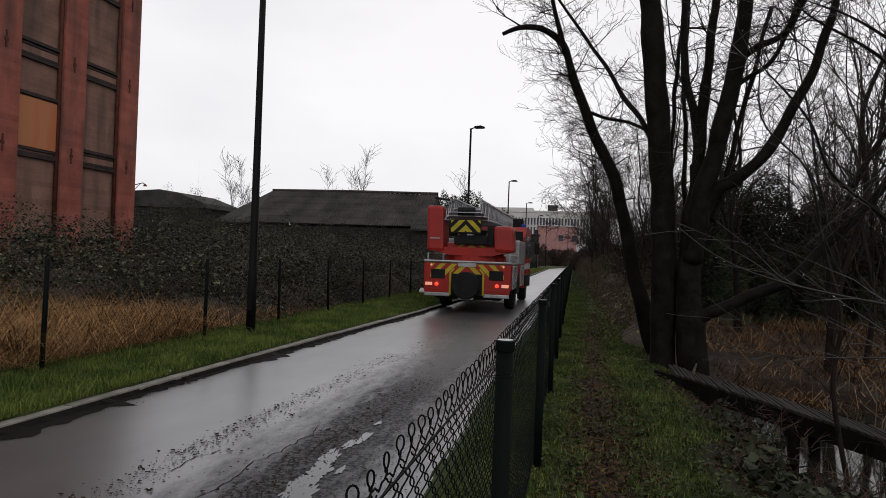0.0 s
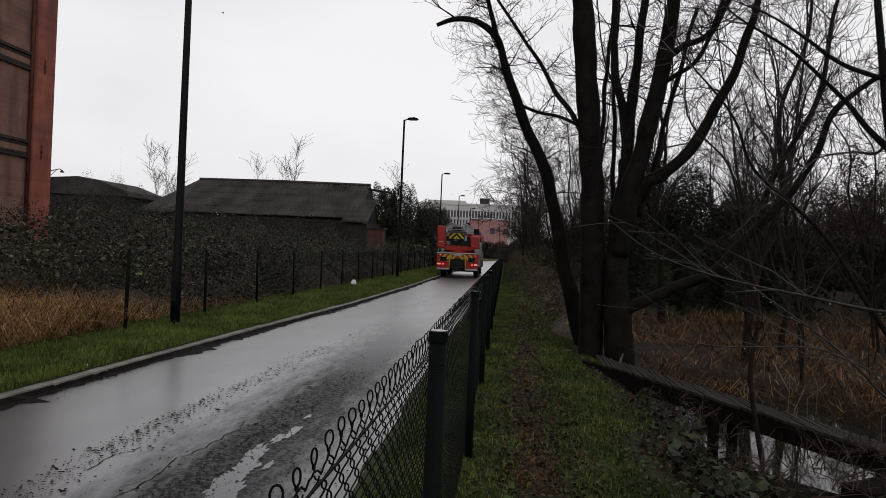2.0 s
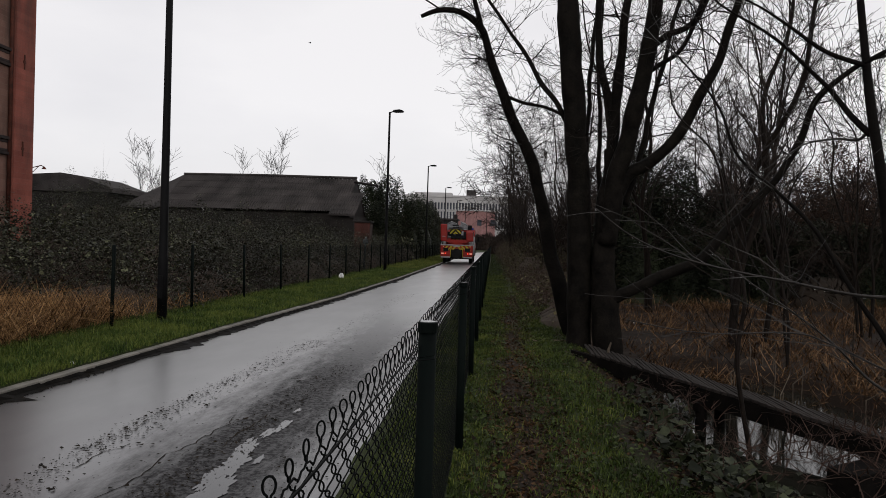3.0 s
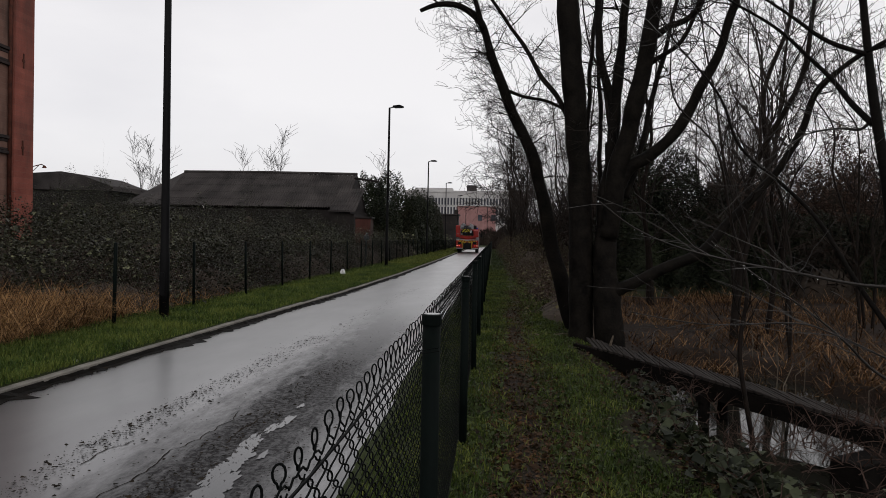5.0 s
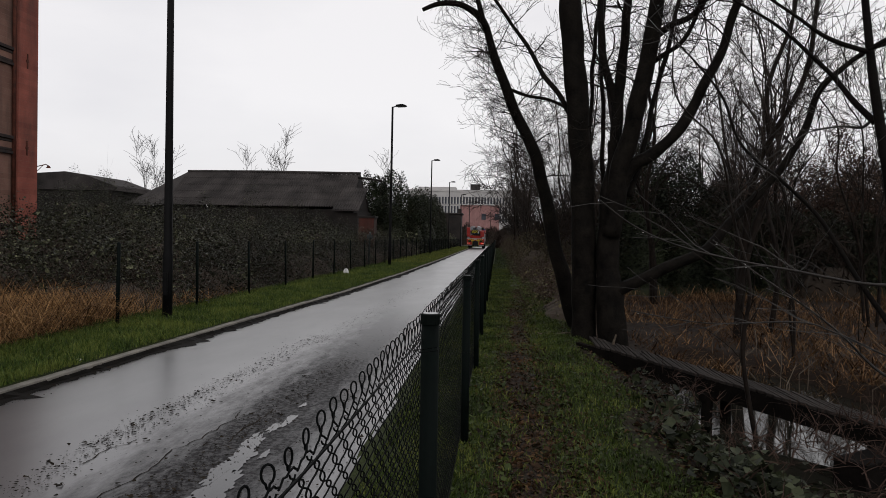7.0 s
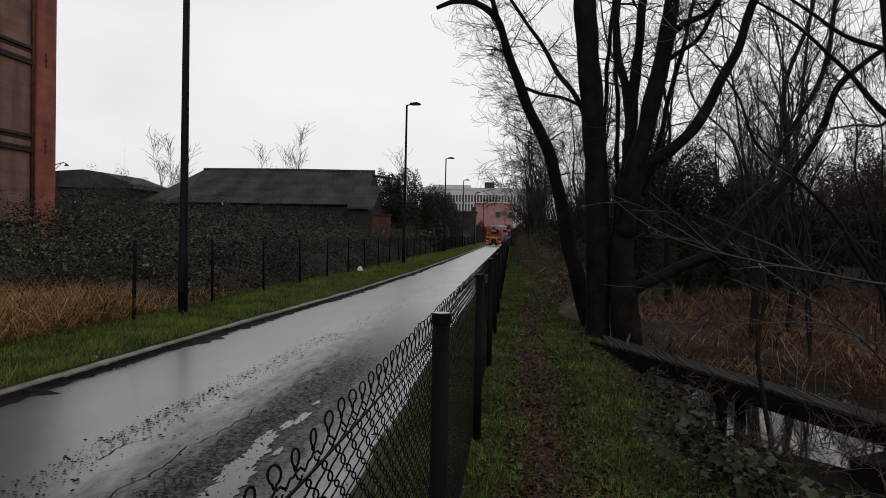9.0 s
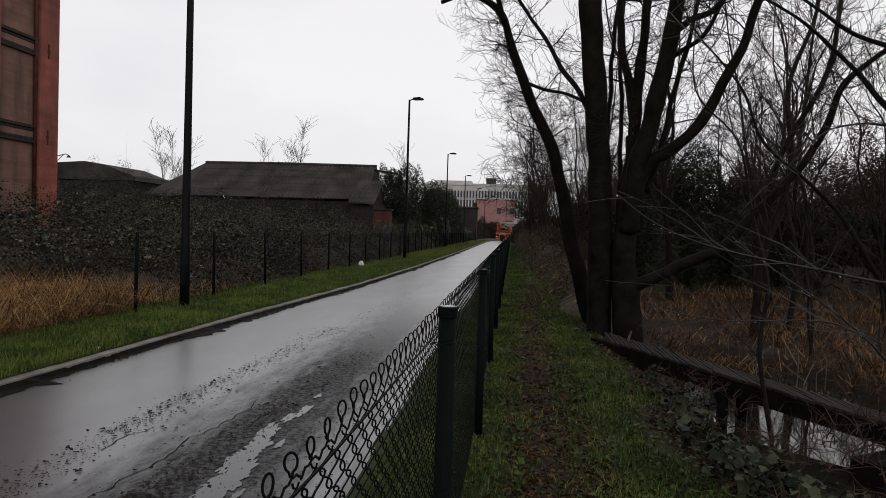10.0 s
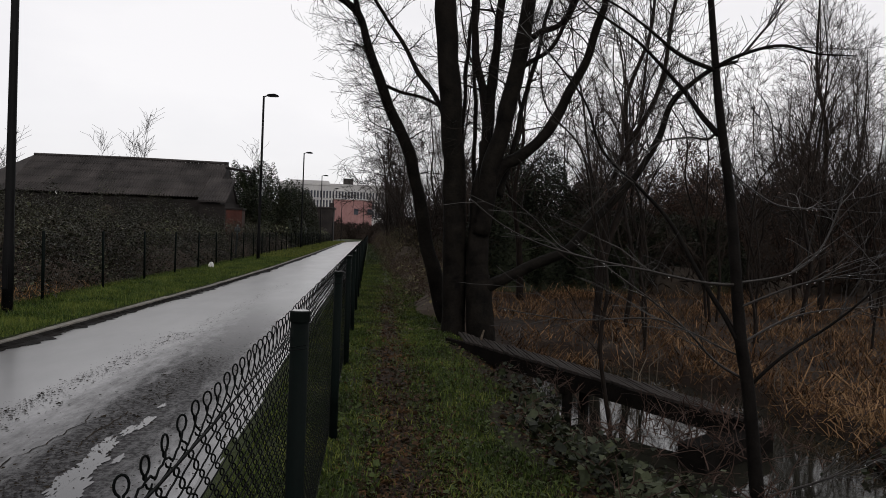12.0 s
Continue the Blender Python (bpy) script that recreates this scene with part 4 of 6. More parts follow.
def build_willow():
    """The many-stemmed bare tree on the pond's bank."""
    tree = thing("willow_tree", "large bare many-stemmed willow on the pond bank", "tree")
    rng = random.Random(11)
    stems = [
        ([(1.52, 13.0, -0.3), (1.4, 13.0, 0.22), (1.19, 12.97, 0.94), (0.99, 12.95, 1.75), (0.81, 12.93, 2.56), (0.62, 12.9, 3.21), (0.36, 12.88, 3.72), (0.15, 12.85, 4.22), (-0.02, 12.82, 4.66), (-0.2, 12.8, 5.14), (-0.36, 12.78, 5.5), (-0.69, 12.75, 5.73), (-1.04, 12.72, 5.76), (-1.39, 12.7, 5.64)], 0.155, 0.035, 4),
        ([(-0.28, 12.7, 5.33), (-0.42, 12.57, 5.79), (-0.54, 12.43, 6.23), (-0.69, 12.3, 6.86)], 0.05, 0.02, 2),
        ([(0.16, 12.9, 4.28), (0.49, 12.7, 4.12), (0.81, 12.4, 4.0), (1.12, 12.0, 3.78)], 0.03, 0.026, 1),
        ([(1.52, 11.9, -0.35), (1.47, 11.9, 0.07), (1.43, 11.85, 0.91), (1.41, 11.8, 1.84), (1.36, 11.75, 2.76), (1.27, 11.7, 3.66), (1.19, 11.65, 4.56), (1.09, 11.6, 5.45), (0.98, 11.55, 6.51)], 0.2, 0.165, 1),
        ([(1.15, 11.8, 3.63), (0.93, 11.87, 4.02), (0.69, 12.03, 4.38), (0.45, 12.2, 4.88), (0.16, 12.27, 5.3), (-0.16, 12.33, 5.8), (-0.54, 12.4, 6.32)], 0.045, 0.022, 3),
        ([(1.6, 12.2, 1.66), (1.56, 12.3, 2.81), (1.57, 12.4, 3.79), (1.62, 12.5, 4.78), (1.7, 12.6, 5.78), (1.75, 12.7, 6.79)], 0.04, 0.028, 1),
        ([(1.81, 12.3, 1.85), (1.79, 12.46, 2.93), (1.82, 12.62, 3.83), (1.78, 12.78, 4.75), (1.83, 12.94, 5.89), (1.89, 13.1, 6.86)], 0.045, 0.025, 1),
        ([(2.0, 11.7, -0.6), (1.88, 11.7, 0.1), (1.83, 11.7, 0.74), (1.8, 11.7, 1.48), (1.82, 11.7, 2.3), (1.87, 11.7, 2.85), (1.87, 11.7, 3.2)], 0.27, 0.10, 0),
        ([(1.84, 11.7, 2.5), (1.86, 11.7, 3.2), (1.86, 11.82, 3.87), (1.72, 11.94, 4.45), (1.65, 12.06, 5.13), (1.68, 12.18, 5.73), (1.58, 12.3, 6.73)], 0.085, 0.05, 2),
        ([(1.88, 11.72, 2.5), (1.9, 11.75, 3.2), (1.95, 11.82, 4.05), (2.01, 11.9, 4.72), (2.09, 11.97, 5.57), (2.2, 12.05, 6.61)], 0.1, 0.06, 2),
        ([(1.82, 11.6, 1.66), (1.92, 11.52, 2.65), (2.1, 11.43, 3.4), (2.25, 11.35, 4.13), (2.33, 11.27, 4.81), (2.38, 11.18, 5.3), (2.45, 11.1, 6.21)], 0.16, 0.1, 2),
        ([(2.45, 11.55, 4.84), (2.65, 11.4, 4.97), (2.88, 11.3, 5.05), (3.1, 11.2, 5.3), (3.32, 11.1, 5.77)], 0.06, 0.035, 3),
        ([(2.34, 11.6, 4.37), (2.6, 11.5, 4.54), (2.81, 11.4, 4.71), (3.03, 11.3, 5.12), (3.18, 11.2, 5.64)], 0.045, 0.025, 2),
        ([(2.16, 11.9, 2.31), (2.35, 11.98, 2.97), (2.51, 12.06, 3.78), (2.72, 12.14, 4.54), (2.85, 12.22, 5.08), (3.03, 12.3, 5.86)], 0.05, 0.03, 1),
        ([(1.81, 11.6, 1.84), (2.06, 11.5, 2.69), (2.39, 11.4, 2.95), (2.79, 11.3, 3.34), (3.09, 11.2, 3.93), (3.3, 11.1, 4.42), (3.43, 11.0, 4.89), (3.53, 10.9, 5.28), (3.66, 10.8, 5.9)], 0.11, 0.045, 3),
        ([(1.9, 11.65, 0.75), (2.27, 11.5, 0.97), (2.77, 11.4, 1.23), (3.24, 11.3, 1.49), (3.64, 11.2, 2.0), (4.01, 11.1, 2.43), (4.29, 11.0, 2.81), (4.49, 10.9, 3.28), (4.63, 10.8, 3.8), (4.86, 10.7, 4.07), (5.19, 10.6, 4.35), (5.52, 10.5, 4.45)], 0.10, 0.025, 3),
    ]
    crown = Build()
    for i, (pts, r0, r1, dense) in enumerate(stems):
        b = Build()
        out, rad = limb(b, pts, r0, r1, 12 if r0 > 0.1 else 8, 0.05, i, 0.035)
        part("trunk" if r0 >= 0.2 else "limb", b, BARK, tree, smooth=True)
        for k in range(dense * 6):
            j = rng.randint(int(len(out) * (0.35 if i else 0.3)), len(out) - 1)
            a = rng.uniform(0, 2 * math.pi)
            d = Vector((math.cos(a), math.sin(a) * 0.8, rng.uniform(-0.1, 0.9)))
            twigs(crown, out[j], d, rng.uniform(0.4, 1.5), min(rad[j] * 0.4, rng.uniform(0.006, 0.022)), 2, rng, -0.04, 3, 0.5, (3, 5), 0.0026)
    for k in range(46):
        j = rng.randint(10, 44)
        p = Vector((1.0 - j * 0.035, 12.9, 1.4 + j * 0.11))
        twigs(crown, p, Vector((-1, rng.gauss(0, 0.4), rng.uniform(-0.1, 0.7))), rng.uniform(0.4, 1.15), 0.007, 2, rng, -0.06, 3, 0.55, (3, 5), 0.0026)
    part("crown", crown, TWIG, tree, "tangle of bare twigs")


def build_alder():
    """The young tree close to the footbridge's near end."""
    tree = thing("young_alder", "slender bare young alder with long wet side branches", "tree")
    rng = random.Random(23)
    b = Build()
    limb(b, [(2.57, 4.2, -0.65), (2.5, 4.2, -0.13), (2.39, 4.2, 0.68), (2.32, 4.2, 1.03), (2.26, 4.2, 1.52), (2.21, 4.2, 1.91), (2.12, 4.2, 2.42), (2.08, 4.2, 2.7), (2.03, 4.2, 3.11), (1.97, 4.2, 3.6), (1.93, 4.2, 4.6)], 0.049, 0.012, 12, 0.03)
    part("trunk", b, ALDERBARK, tree, smooth=True)
    crown, drops = Build(), Build()
    for pts, r0 in (([(2.32, 4.2, 1.03), (2.26, 4.26, 1.17), (2.12, 4.31, 1.37), (1.92, 4.37, 1.72), (1.71, 4.42, 1.96), (1.5, 4.48, 2.19), (1.39, 4.53, 2.47), (1.24, 4.59, 2.7), (1.13, 4.64, 2.87), (1.01, 4.7, 3.12)], 0.018),
                    ([(2.13, 4.2, 2.29), (2.03, 4.27, 2.42), (1.91, 4.34, 2.61), (1.66, 4.41, 2.86), (1.38, 4.48, 3.11), (1.21, 4.55, 3.31)], 0.02),
                    ([(2.08, 4.2, 2.68), (1.86, 4.25, 2.78), (1.65, 4.3, 2.93), (1.49, 4.35, 3.08), (1.31, 4.4, 3.19)], 0.015),
                    ([(2.08, 4.2, 2.69), (2.21, 4.15, 2.76), (2.43, 4.1, 2.83), (2.62, 4.05, 2.78), (2.83, 4.0, 2.77)], 0.015),
                    ([(2.27, 4.2, 2.79), (2.32, 4.1, 2.89), (2.34, 4.0, 2.95), (2.34, 3.9, 3.03)], 0.009),
                    ([(2.27, 4.2, 1.37), (2.05, 4.13, 1.38), (1.66, 4.07, 1.44), (1.29, 4.0, 1.5), (0.98, 3.93, 1.57), (0.7, 3.87, 1.69), (0.5, 3.8, 1.81)], 0.01),
                    ([(2.36, 4.2, 0.92), (2.18, 4.22, 0.99), (1.93, 4.24, 1.09), (1.75, 4.26, 1.14), (1.22, 4.28, 1.12), (0.83, 4.3, 1.18)], 0.007),
                    ([(2.37, 4.2, 0.78), (2.21, 4.26, 0.88), (2.04, 4.32, 1.04), (1.8, 4.38, 1.25), (1.59, 4.44, 1.42), (1.34, 4.5, 1.61)], 0.01),
                    ([(2.39, 4.2, 0.72), (2.54, 4.12, 0.94), (2.79, 4.05, 1.15), (3.0, 3.97, 1.38), (3.18, 3.9, 1.57)], 0.013),
                    ([(2.33, 4.2, 0.99), (2.61, 4.27, 1.13), (2.92, 4.33, 1.21), (3.4, 4.4, 1.24)], 0.009),
                    ([(2.3, 4.2, 1.22), (2.59, 4.13, 1.37), (2.84, 4.07, 1.45), (3.15, 4.0, 1.53)], 0.009),
                    ([(2.28, 4.2, 1.38), (2.65, 4.23, 1.45), (2.84, 4.25, 1.61), (3.0, 4.28, 1.85), (3.07, 4.3, 2.06)], 0.008),
                    ([(2.48, 4.2, 0.04), (2.8, 4.13, 0.15), (3.05, 4.07, 0.28), (3.29, 4.0, 0.43)], 0.01),
                    ([(2.17, 4.2, 2.11), (2.38, 4.27, 1.99), (2.62, 4.33, 1.88), (2.93, 4.4, 1.87)], 0.007),
                    ([(2.13, 4.2, 2.34), (2.08, 4.25, 2.27), (1.96, 4.3, 2.28), (1.8, 4.35, 2.25), (1.73, 4.4, 2.17)], 0.011)):
        b = Build()
        out, rad = limb(b, pts, r0, 0.003, 7, 0.02, 0, 0.05)
        for k in range(13):
            j = rng.randint(5, len(out) - 1)
            s = rng.uniform(0.0022, 0.0042)
            drops.lathe([(0.0005, -1.6 * s), (s * 0.8, -0.9 * s), (s, 0), (s * 0.7, 0.8 * s), (0.0004, 1.3 * s)], 6, Matrix.Translation(out[j] - Vector((0, 0, rad[j] + s * 0.7))))
        part("branch", b, WETTWIG if r0 < 0.0125 else ALDERBARK, tree, smooth=True)
        for k in range(8):
            j = rng.randint(6, len(out) - 2)
            t = (out[j + 1] - out[j]).normalized()
            d = t + Vector((rng.gauss(0, 0.35), rng.gauss(0, 0.5), rng.gauss(0.25, 0.4)))
            twigs(crown, out[j], d, rng.uniform(0.25, 0.8), 0.0035, 1, rng, 0.0, 3, 0.3, (1, 3), 0.0016)
    part("crown", crown, WETTWIG, tree)
    tagged(part("rain_drops", drops, RAIN, tree, smooth=True), "clear rain drops hanging from the branches", kind="stuff")


def tree_model(name, label, seed, height, r, bark, twig, levels=2, stems=1, dense=26, thin=0.0052, rise=(1.0, 2.6), reach=(0.13, 0.34)):
    rng = random.Random(seed)
    tree = thing(name, label, "tree", "bare trees round the pond")
    b, crown = Build(), Build()
    for s in range(stems):
        a = rng.uniform(0, 6.28)
        lean = Vector((math.cos(a), math.sin(a), 0)) * (0.1 + 0.12 * (stems > 1))
        pts = [Vector((0.12 * s, 0.05 * s, -0.5))]
        for k in range(1, 7):
            pts.append(Vector((0.12 * s, 0.05 * s, 0)) + lean * height * (k / 6) ** 1.3 + Vector((rng.gauss(0, 0.12), rng.gauss(0, 0.12), height * k / 6 * rng.uniform(0.94, 1.02))))
        out, rad = limb(b, pts, r, r * 0.15, 7, 0.04, seed)
        for k in range(dense):
            j = rng.randint(int(len(out) * 0.15), len(out) - 1)
            u = j / len(out)
            a = rng.uniform(0, 2 * math.pi)
            d = Vector((math.cos(a), math.sin(a), rng.uniform(*rise)))
            twigs(crown, out[j], d, height * rng.uniform(*reach) * (1.15 - 0.6 * u), max(0.006, rad[j] * 0.4), levels, rng, -0.05, 3, 0.42, (3, 5), thin)
    part("trunk", b, bark, tree, smooth=True)
    part("crown", crown, twig, tree)
    return tree


def build_woods():
    """Bare trees round the pond and along the lane's far right side."""
    a = tree_model("bare_tree", "slim bare tree in the wet wood behind the pond", 1, 8.5, 0.065, BARK2, FARTWIG, dense=29)
    b = tree_model("bare_tree", "slim bare tree in the wet wood behind the pond", 2, 10.0, 0.085, BARK2, FARTWIG, stems=2, dense=20)
    c = tree_model("bare_tree", "slim bare tree in the wet wood behind the pond", 3, 7.0, 0.04, BARK2, FARTWIG, stems=3, dense=18)
    d = tree_model("bare_tree", "slim bare tree in the wet wood behind the pond", 4, 11.5, 0.11, BARK2, FARTWIG, dense=44)
    a.matrix_basis, b.matrix_basis = pose(5.6, 15.2, -0.3), pose(4.7, 14.4, -0.3, 0, 0, 40)
    c.matrix_basis, d.matrix_basis = pose(8.5, 17.0, -0.3), pose(13.5, 20.0, -0.3)
    rng = random.Random(77)
    models = [a, b, c, d]
    spots = [(6.8, 19), (9.8, 22), (11.5, 17.5), (16, 23), (12.5, 26), (8.2, 27), (5.0, 22.5), (17.5, 28), (21, 25), (20, 32), (14.5, 33), (10.5, 33), (6.5, 33), (4.2, 29), (24, 34), (27, 30), (17, 38), (22, 41), (12, 41), (8, 42), (30, 39), (4.6, 40), (15, 46), (26, 48), (20, 50), (9.5, 52),
             (3.2, 36), (2.6, 45), (3.0, 54), (2.2, 63), (1.8, 72), (3.4, 80), (1.5, 90), (2.4, 101), (4.8, 66), (6.2, 75), (1.9, 31), (1.8, 41), (2.0, 49), (1.4, 57), (34, 46), (38, 40), (3.6, 112)]
    spots += [(rng.uniform(6, 40), rng.uniform(16, 34)) for i in range(11)] + [(rng.uniform(4, 45), rng.uniform(34, 60)) for i in range(20)]
    spots = [(x, y) for x, y in spots if not (x < 3.4 * y / 12 + 0.6 and x < 5.5 and y < 22)]
    spots = [(x, y) for i, (x, y) in enumerate(spots) if not 0.33 < x / y < 0.5 or i % 3 == 0]
    spots += [(y * rng.uniform(0.58, 1.05), y) for y in (19, 20.5, 22, 23, 24.5, 26, 27, 28.5, 30, 31.5, 33)]
    for x, y in spots:
        copy_thing(rng.choice(models), pose(x + rng.uniform(-.4, .4), y + rng.uniform(-.6, .6), -0.3, rng.uniform(-4, 4), rng.uniform(-4, 4), rng.uniform(0, 360)))
    # a spreading tree on the far side of the footpath
    w = tree_model("bare_tree", "spreading bare tree with drooping dark branches beside the footpath", 41, 10.0, 0.2, BARK, TWIG, levels=3, dense=15, thin=0.016, rise=(0.0, 1.1), reach=(0.32, 0.6))
    w.matrix_basis = pose(2.1, 62.0, -0.2)
    copy_thing(w, pose(3.4, 75.0, -0.3, 0, 0, 130))
    # thin saplings by the bridge
    s = tree_model("sapling", "thin bare sapling growing beside the plank bridge", 9, 4.6, 0.028, BARK2, TWIG, levels=1, dense=12)
    tagged(s, group="saplings by the pond")
    s.matrix_basis = pose(2.8, 7.7, -0.4, 0, -6, 0)
    for x, y, t in ((4.9, 12.2, 3), (5.4, 13.2, -3), (6.6, 11.6, 2), (7.8, 13.4, -4), (9.5, 12.5, 3)):
        copy_thing(s, pose(x, y, -0.4, rng.uniform(-4, 4), t, rng.uniform(0, 360)))
    # small trees behind the long shed and the brambles
    e = tree_model("birch_tree", "slim bare birch rising behind the derelict shed", 15, 10.0, 0.045, BARK2, TWIG, levels=1, dense=34, thin=0.012, rise=(2.2, 4.5))
    tagged(e, group="birches behind the shed")
    e.matrix_basis = pose(-19.6, 62, 0.0)
    for x, y, z, k in ((-21.0, 62.5, -1.4, 60), (-22.3, 62, -1.6, 120), (-29.4, 61, -1.2, 200), (-31.2, 62, -0.8, 250), (-30.3, 62, -1.9, 30), (-10.9, 65, -1.6, 80)):
        copy_thing(e, pose(x, y, z, 0, 0, k))



def thicket(name, label, spots, leaf_mat, leaf_size, n_leaf, seed, stem_n=0, category="bushes", fill=0.12, core_h=0.72, slim=0.36, flat=0.5, low=False):
    """A tangle of leaves and stems over mounds (x, y, radius x, radius y, height)."""
    rng = np.random.default_rng(seed)
    root = thing(name, label, category, kind="stuff")
    area = np.array([s[2] * s[3] ** 0.5 * s[4] for s in spots])
    pick = rng.choice(len(spots), n_leaf, p=area / area.sum())
    sp = np.array(spots)[pick]
    a, t = rng.uniform(0, 2 * math.pi, n_leaf), np.arcsin(rng.random(n_leaf) ** 1.15)
    shell = 1 - np.abs(rng.normal(0, fill, n_leaf))
    cx, cy = sp[:, 0] + sp[:, 2] * np.cos(t) * np.cos(a) * shell, sp[:, 1] + sp[:, 3] * np.cos(t) * np.sin(a) * shell
    lump = np.array([noise.noise(Vector((x * 0.9, y * 0.9, seed))) for x, y in zip(cx, cy)])
    c = np.stack([cx, cy, sp[:, 4] * np.sin(t) * (1 + 0.32 * lump) * shell + rng.normal(0, 0.06, n_leaf) + 0.02], 1)
    if low:
        c[:, 2] += [ground_z(x, y) for x, y in c[:, :2]]
    part("foliage", leaves("foliage", c, rng.gamma(6, leaf_size / 6, n_leaf), leaf_mat, rng, flat, slim), None, root)
    # solid dark mounds stand in for the shaded depth between the leaves
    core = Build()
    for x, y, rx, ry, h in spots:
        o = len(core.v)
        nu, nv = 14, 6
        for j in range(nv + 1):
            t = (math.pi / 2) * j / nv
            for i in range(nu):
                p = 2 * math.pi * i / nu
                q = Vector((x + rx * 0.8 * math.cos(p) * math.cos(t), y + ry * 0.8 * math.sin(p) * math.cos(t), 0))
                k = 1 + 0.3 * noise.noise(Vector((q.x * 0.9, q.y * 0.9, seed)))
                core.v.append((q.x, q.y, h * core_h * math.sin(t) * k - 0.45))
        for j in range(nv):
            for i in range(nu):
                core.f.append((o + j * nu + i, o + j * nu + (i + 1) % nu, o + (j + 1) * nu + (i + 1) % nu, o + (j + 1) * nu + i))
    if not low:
        part("inner_growth", core, CORESHADE if leaf_mat is not IVY else IVY, root)
    if stem_n:
        r2, b = random.Random(seed), Build()
        for k in range(stem_n):
            x, y, rx, ry, h = spots[r2.randrange(len(spots))]
            a, u = r2.uniform(0, 6.28), r2.random() ** 0.5
            p = Vector((x + rx * u * math.cos(a), y + ry * u * math.sin(a), h * 0.5 * math.sqrt(1 - min(u, .98) ** 2)))
            twigs(b, p, Vector((r2.gauss(0, 0.7), r2.gauss(0, 0.7), r2.uniform(0.4, 1.4))), h * r2.uniform(0.35, 0.85), 0.006, 1, r2, 0.18, 3, 0.35, (1, 3))
        part("stems", b, STEM, root)
    return root


def build_bushes():
    rng = random.Random(3)
    left = []
    for i in range(52):
        y = 9.5 + 44 * i / 52
        for x0, h in ((-8.3, 1.7), (-11.3, 2.2), (-15.0, 2.7)):
            if y < 14.5 and x0 > -10:
                continue
            h *= 1 + 0.30 * smooth(26, 44, y)
            left.append((x0 + rng.uniform(-0.8, 0.8), y + rng.uniform(-0.6, 0.6), rng.uniform(1.3, 2.2), rng.uniform(1.1, 1.9), h * rng.uniform(0.68, 1.08)))
    for i in range(26):
        left.append((-18.6 - rng.uniform(0, 7), 12 + i * 1.5, 2.4, 2.2, rng.uniform(2.1, 3.4)))
    for i in range(9):
        left.append((-24 - rng.uniform(0, 9), 38 + i * 1.6, 2.4, 2.2, rng.uniform(3.0, 4.2)))
    left += [(-36, 51, 3, 2, 5.0), (-33, 52, 3, 2, 5.1), (-30.5, 51, 2.5, 2, 5.2), (-28, 50, 2.5, 2, 5.2), (-25.5, 49, 2.4, 2, 4.0), (-24.5, 46, 2.4, 2, 3.9), (-27.0, 47, 2.4, 2, 4.3), (-29.2, 52.5, 1.6, 1.5, 5.0), (-22.5, 48.5, 2.4, 1.6, 3.9), (-19, 48.6, 2.6, 1.5, 3.7), (-15.5, 48.6, 2.6, 1.5, 3.6), (-12.3, 48.4, 2, 1.3, 3.1), (-26.6, 49.5, 1.8, 1.4, 5.3), (-28.4, 49.5, 2.0, 1.5, 5.7), (-30.4, 49.4, 2.2, 1.6, 5.4), (-24.2, 49.5, 1.6, 0.9, 4.7), (-20.6, 49.3, 1.5, 0.9, 4.3), (-17.2, 49.4, 1.8, 0.9, 4.5), (-14.2, 49.3, 1.4, 0.9, 4.0)]
    left += [(-7.5 + rng.uniform(-0.3, 0.3), 13.5 + i * 0.8, 0.8, 0.7, rng.uniform(0.7, 1.15)) for i in range(16)] + [(-9.4 + rng.uniform(-0.5, 0.5), 12.5 + i * 0.9, 1.1, 0.8, rng.uniform(0.9, 1.5)) for i in range(6)]
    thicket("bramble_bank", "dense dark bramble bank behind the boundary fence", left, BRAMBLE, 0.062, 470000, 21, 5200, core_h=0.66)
    far = [(-7.7 + rng.uniform(-0.5, 0.3), y, 1.3, 2.6, rng.uniform(1.5, 2.2)) for y in range(54, 125, 3)]
    far += [(-11.5 + rng.uniform(-1, 1), y, 2.6, 3, rng.uniform(2.2, 3.4)) for y in range(57, 120, 4)]
    thicket("hedge_bank", "dark overgrown hedge along the far boundary fence", far, BRAMBLE, 0.14, 36000, 22, 500)
    ever = [(-11.0, 62, 2.0, 2.0, 7.0), (-9.6, 63, 1.6, 2, 7.3), (-8.7, 66, 1.5, 2, 6.6), (-8.2, 71, 1.5, 3, 6.2), (-7.9, 77, 1.5, 3, 5.9), (-12.8, 60, 1.5, 2, 5.6), (-7.9, 86, 1.4, 3, 6.2), (-8.0, 95, 1.5, 3, 6.4), (-7.6, 66, 1.1, 2, 5.4), (-7.2, 70, 0.9, 3, 5.5), (-7.0, 75, 0.9, 3, 5.4), (-9.8, 59, 1.5, 1.5, 4.8), (-8.6, 58, 1.2, 1.5, 4.0), (-10.2, 61, 1.6, 1.5, 6.6)]
    thicket("ivy_clump", "dark ivy-covered evergreen clump beside the shed", ever, IVY, 0.11, 190000, 24, 300, "trees", 0.1, 0.62)
    pond = [(5.2, 26, 1.2, 1.2, 5.4), (6.6, 26.5, 1.3, 1.2, 5.0), (8.3, 26.8, 1.4, 1.2, 3.9), (10.2, 27, 1.5, 1.2, 3.3), (12.0, 27.5, 1.5, 1.2, 3.0), (4.3, 26.5, 0.9, 1.0, 3.0), (14.0, 28, 1.6, 1.2, 2.8)]
    thicket("ivy_clump", "tall dark ivy-covered evergreen clump behind the pond", pond, IVY, 0.07, 120000, 31, 260, "trees", 0.12, 0.62)
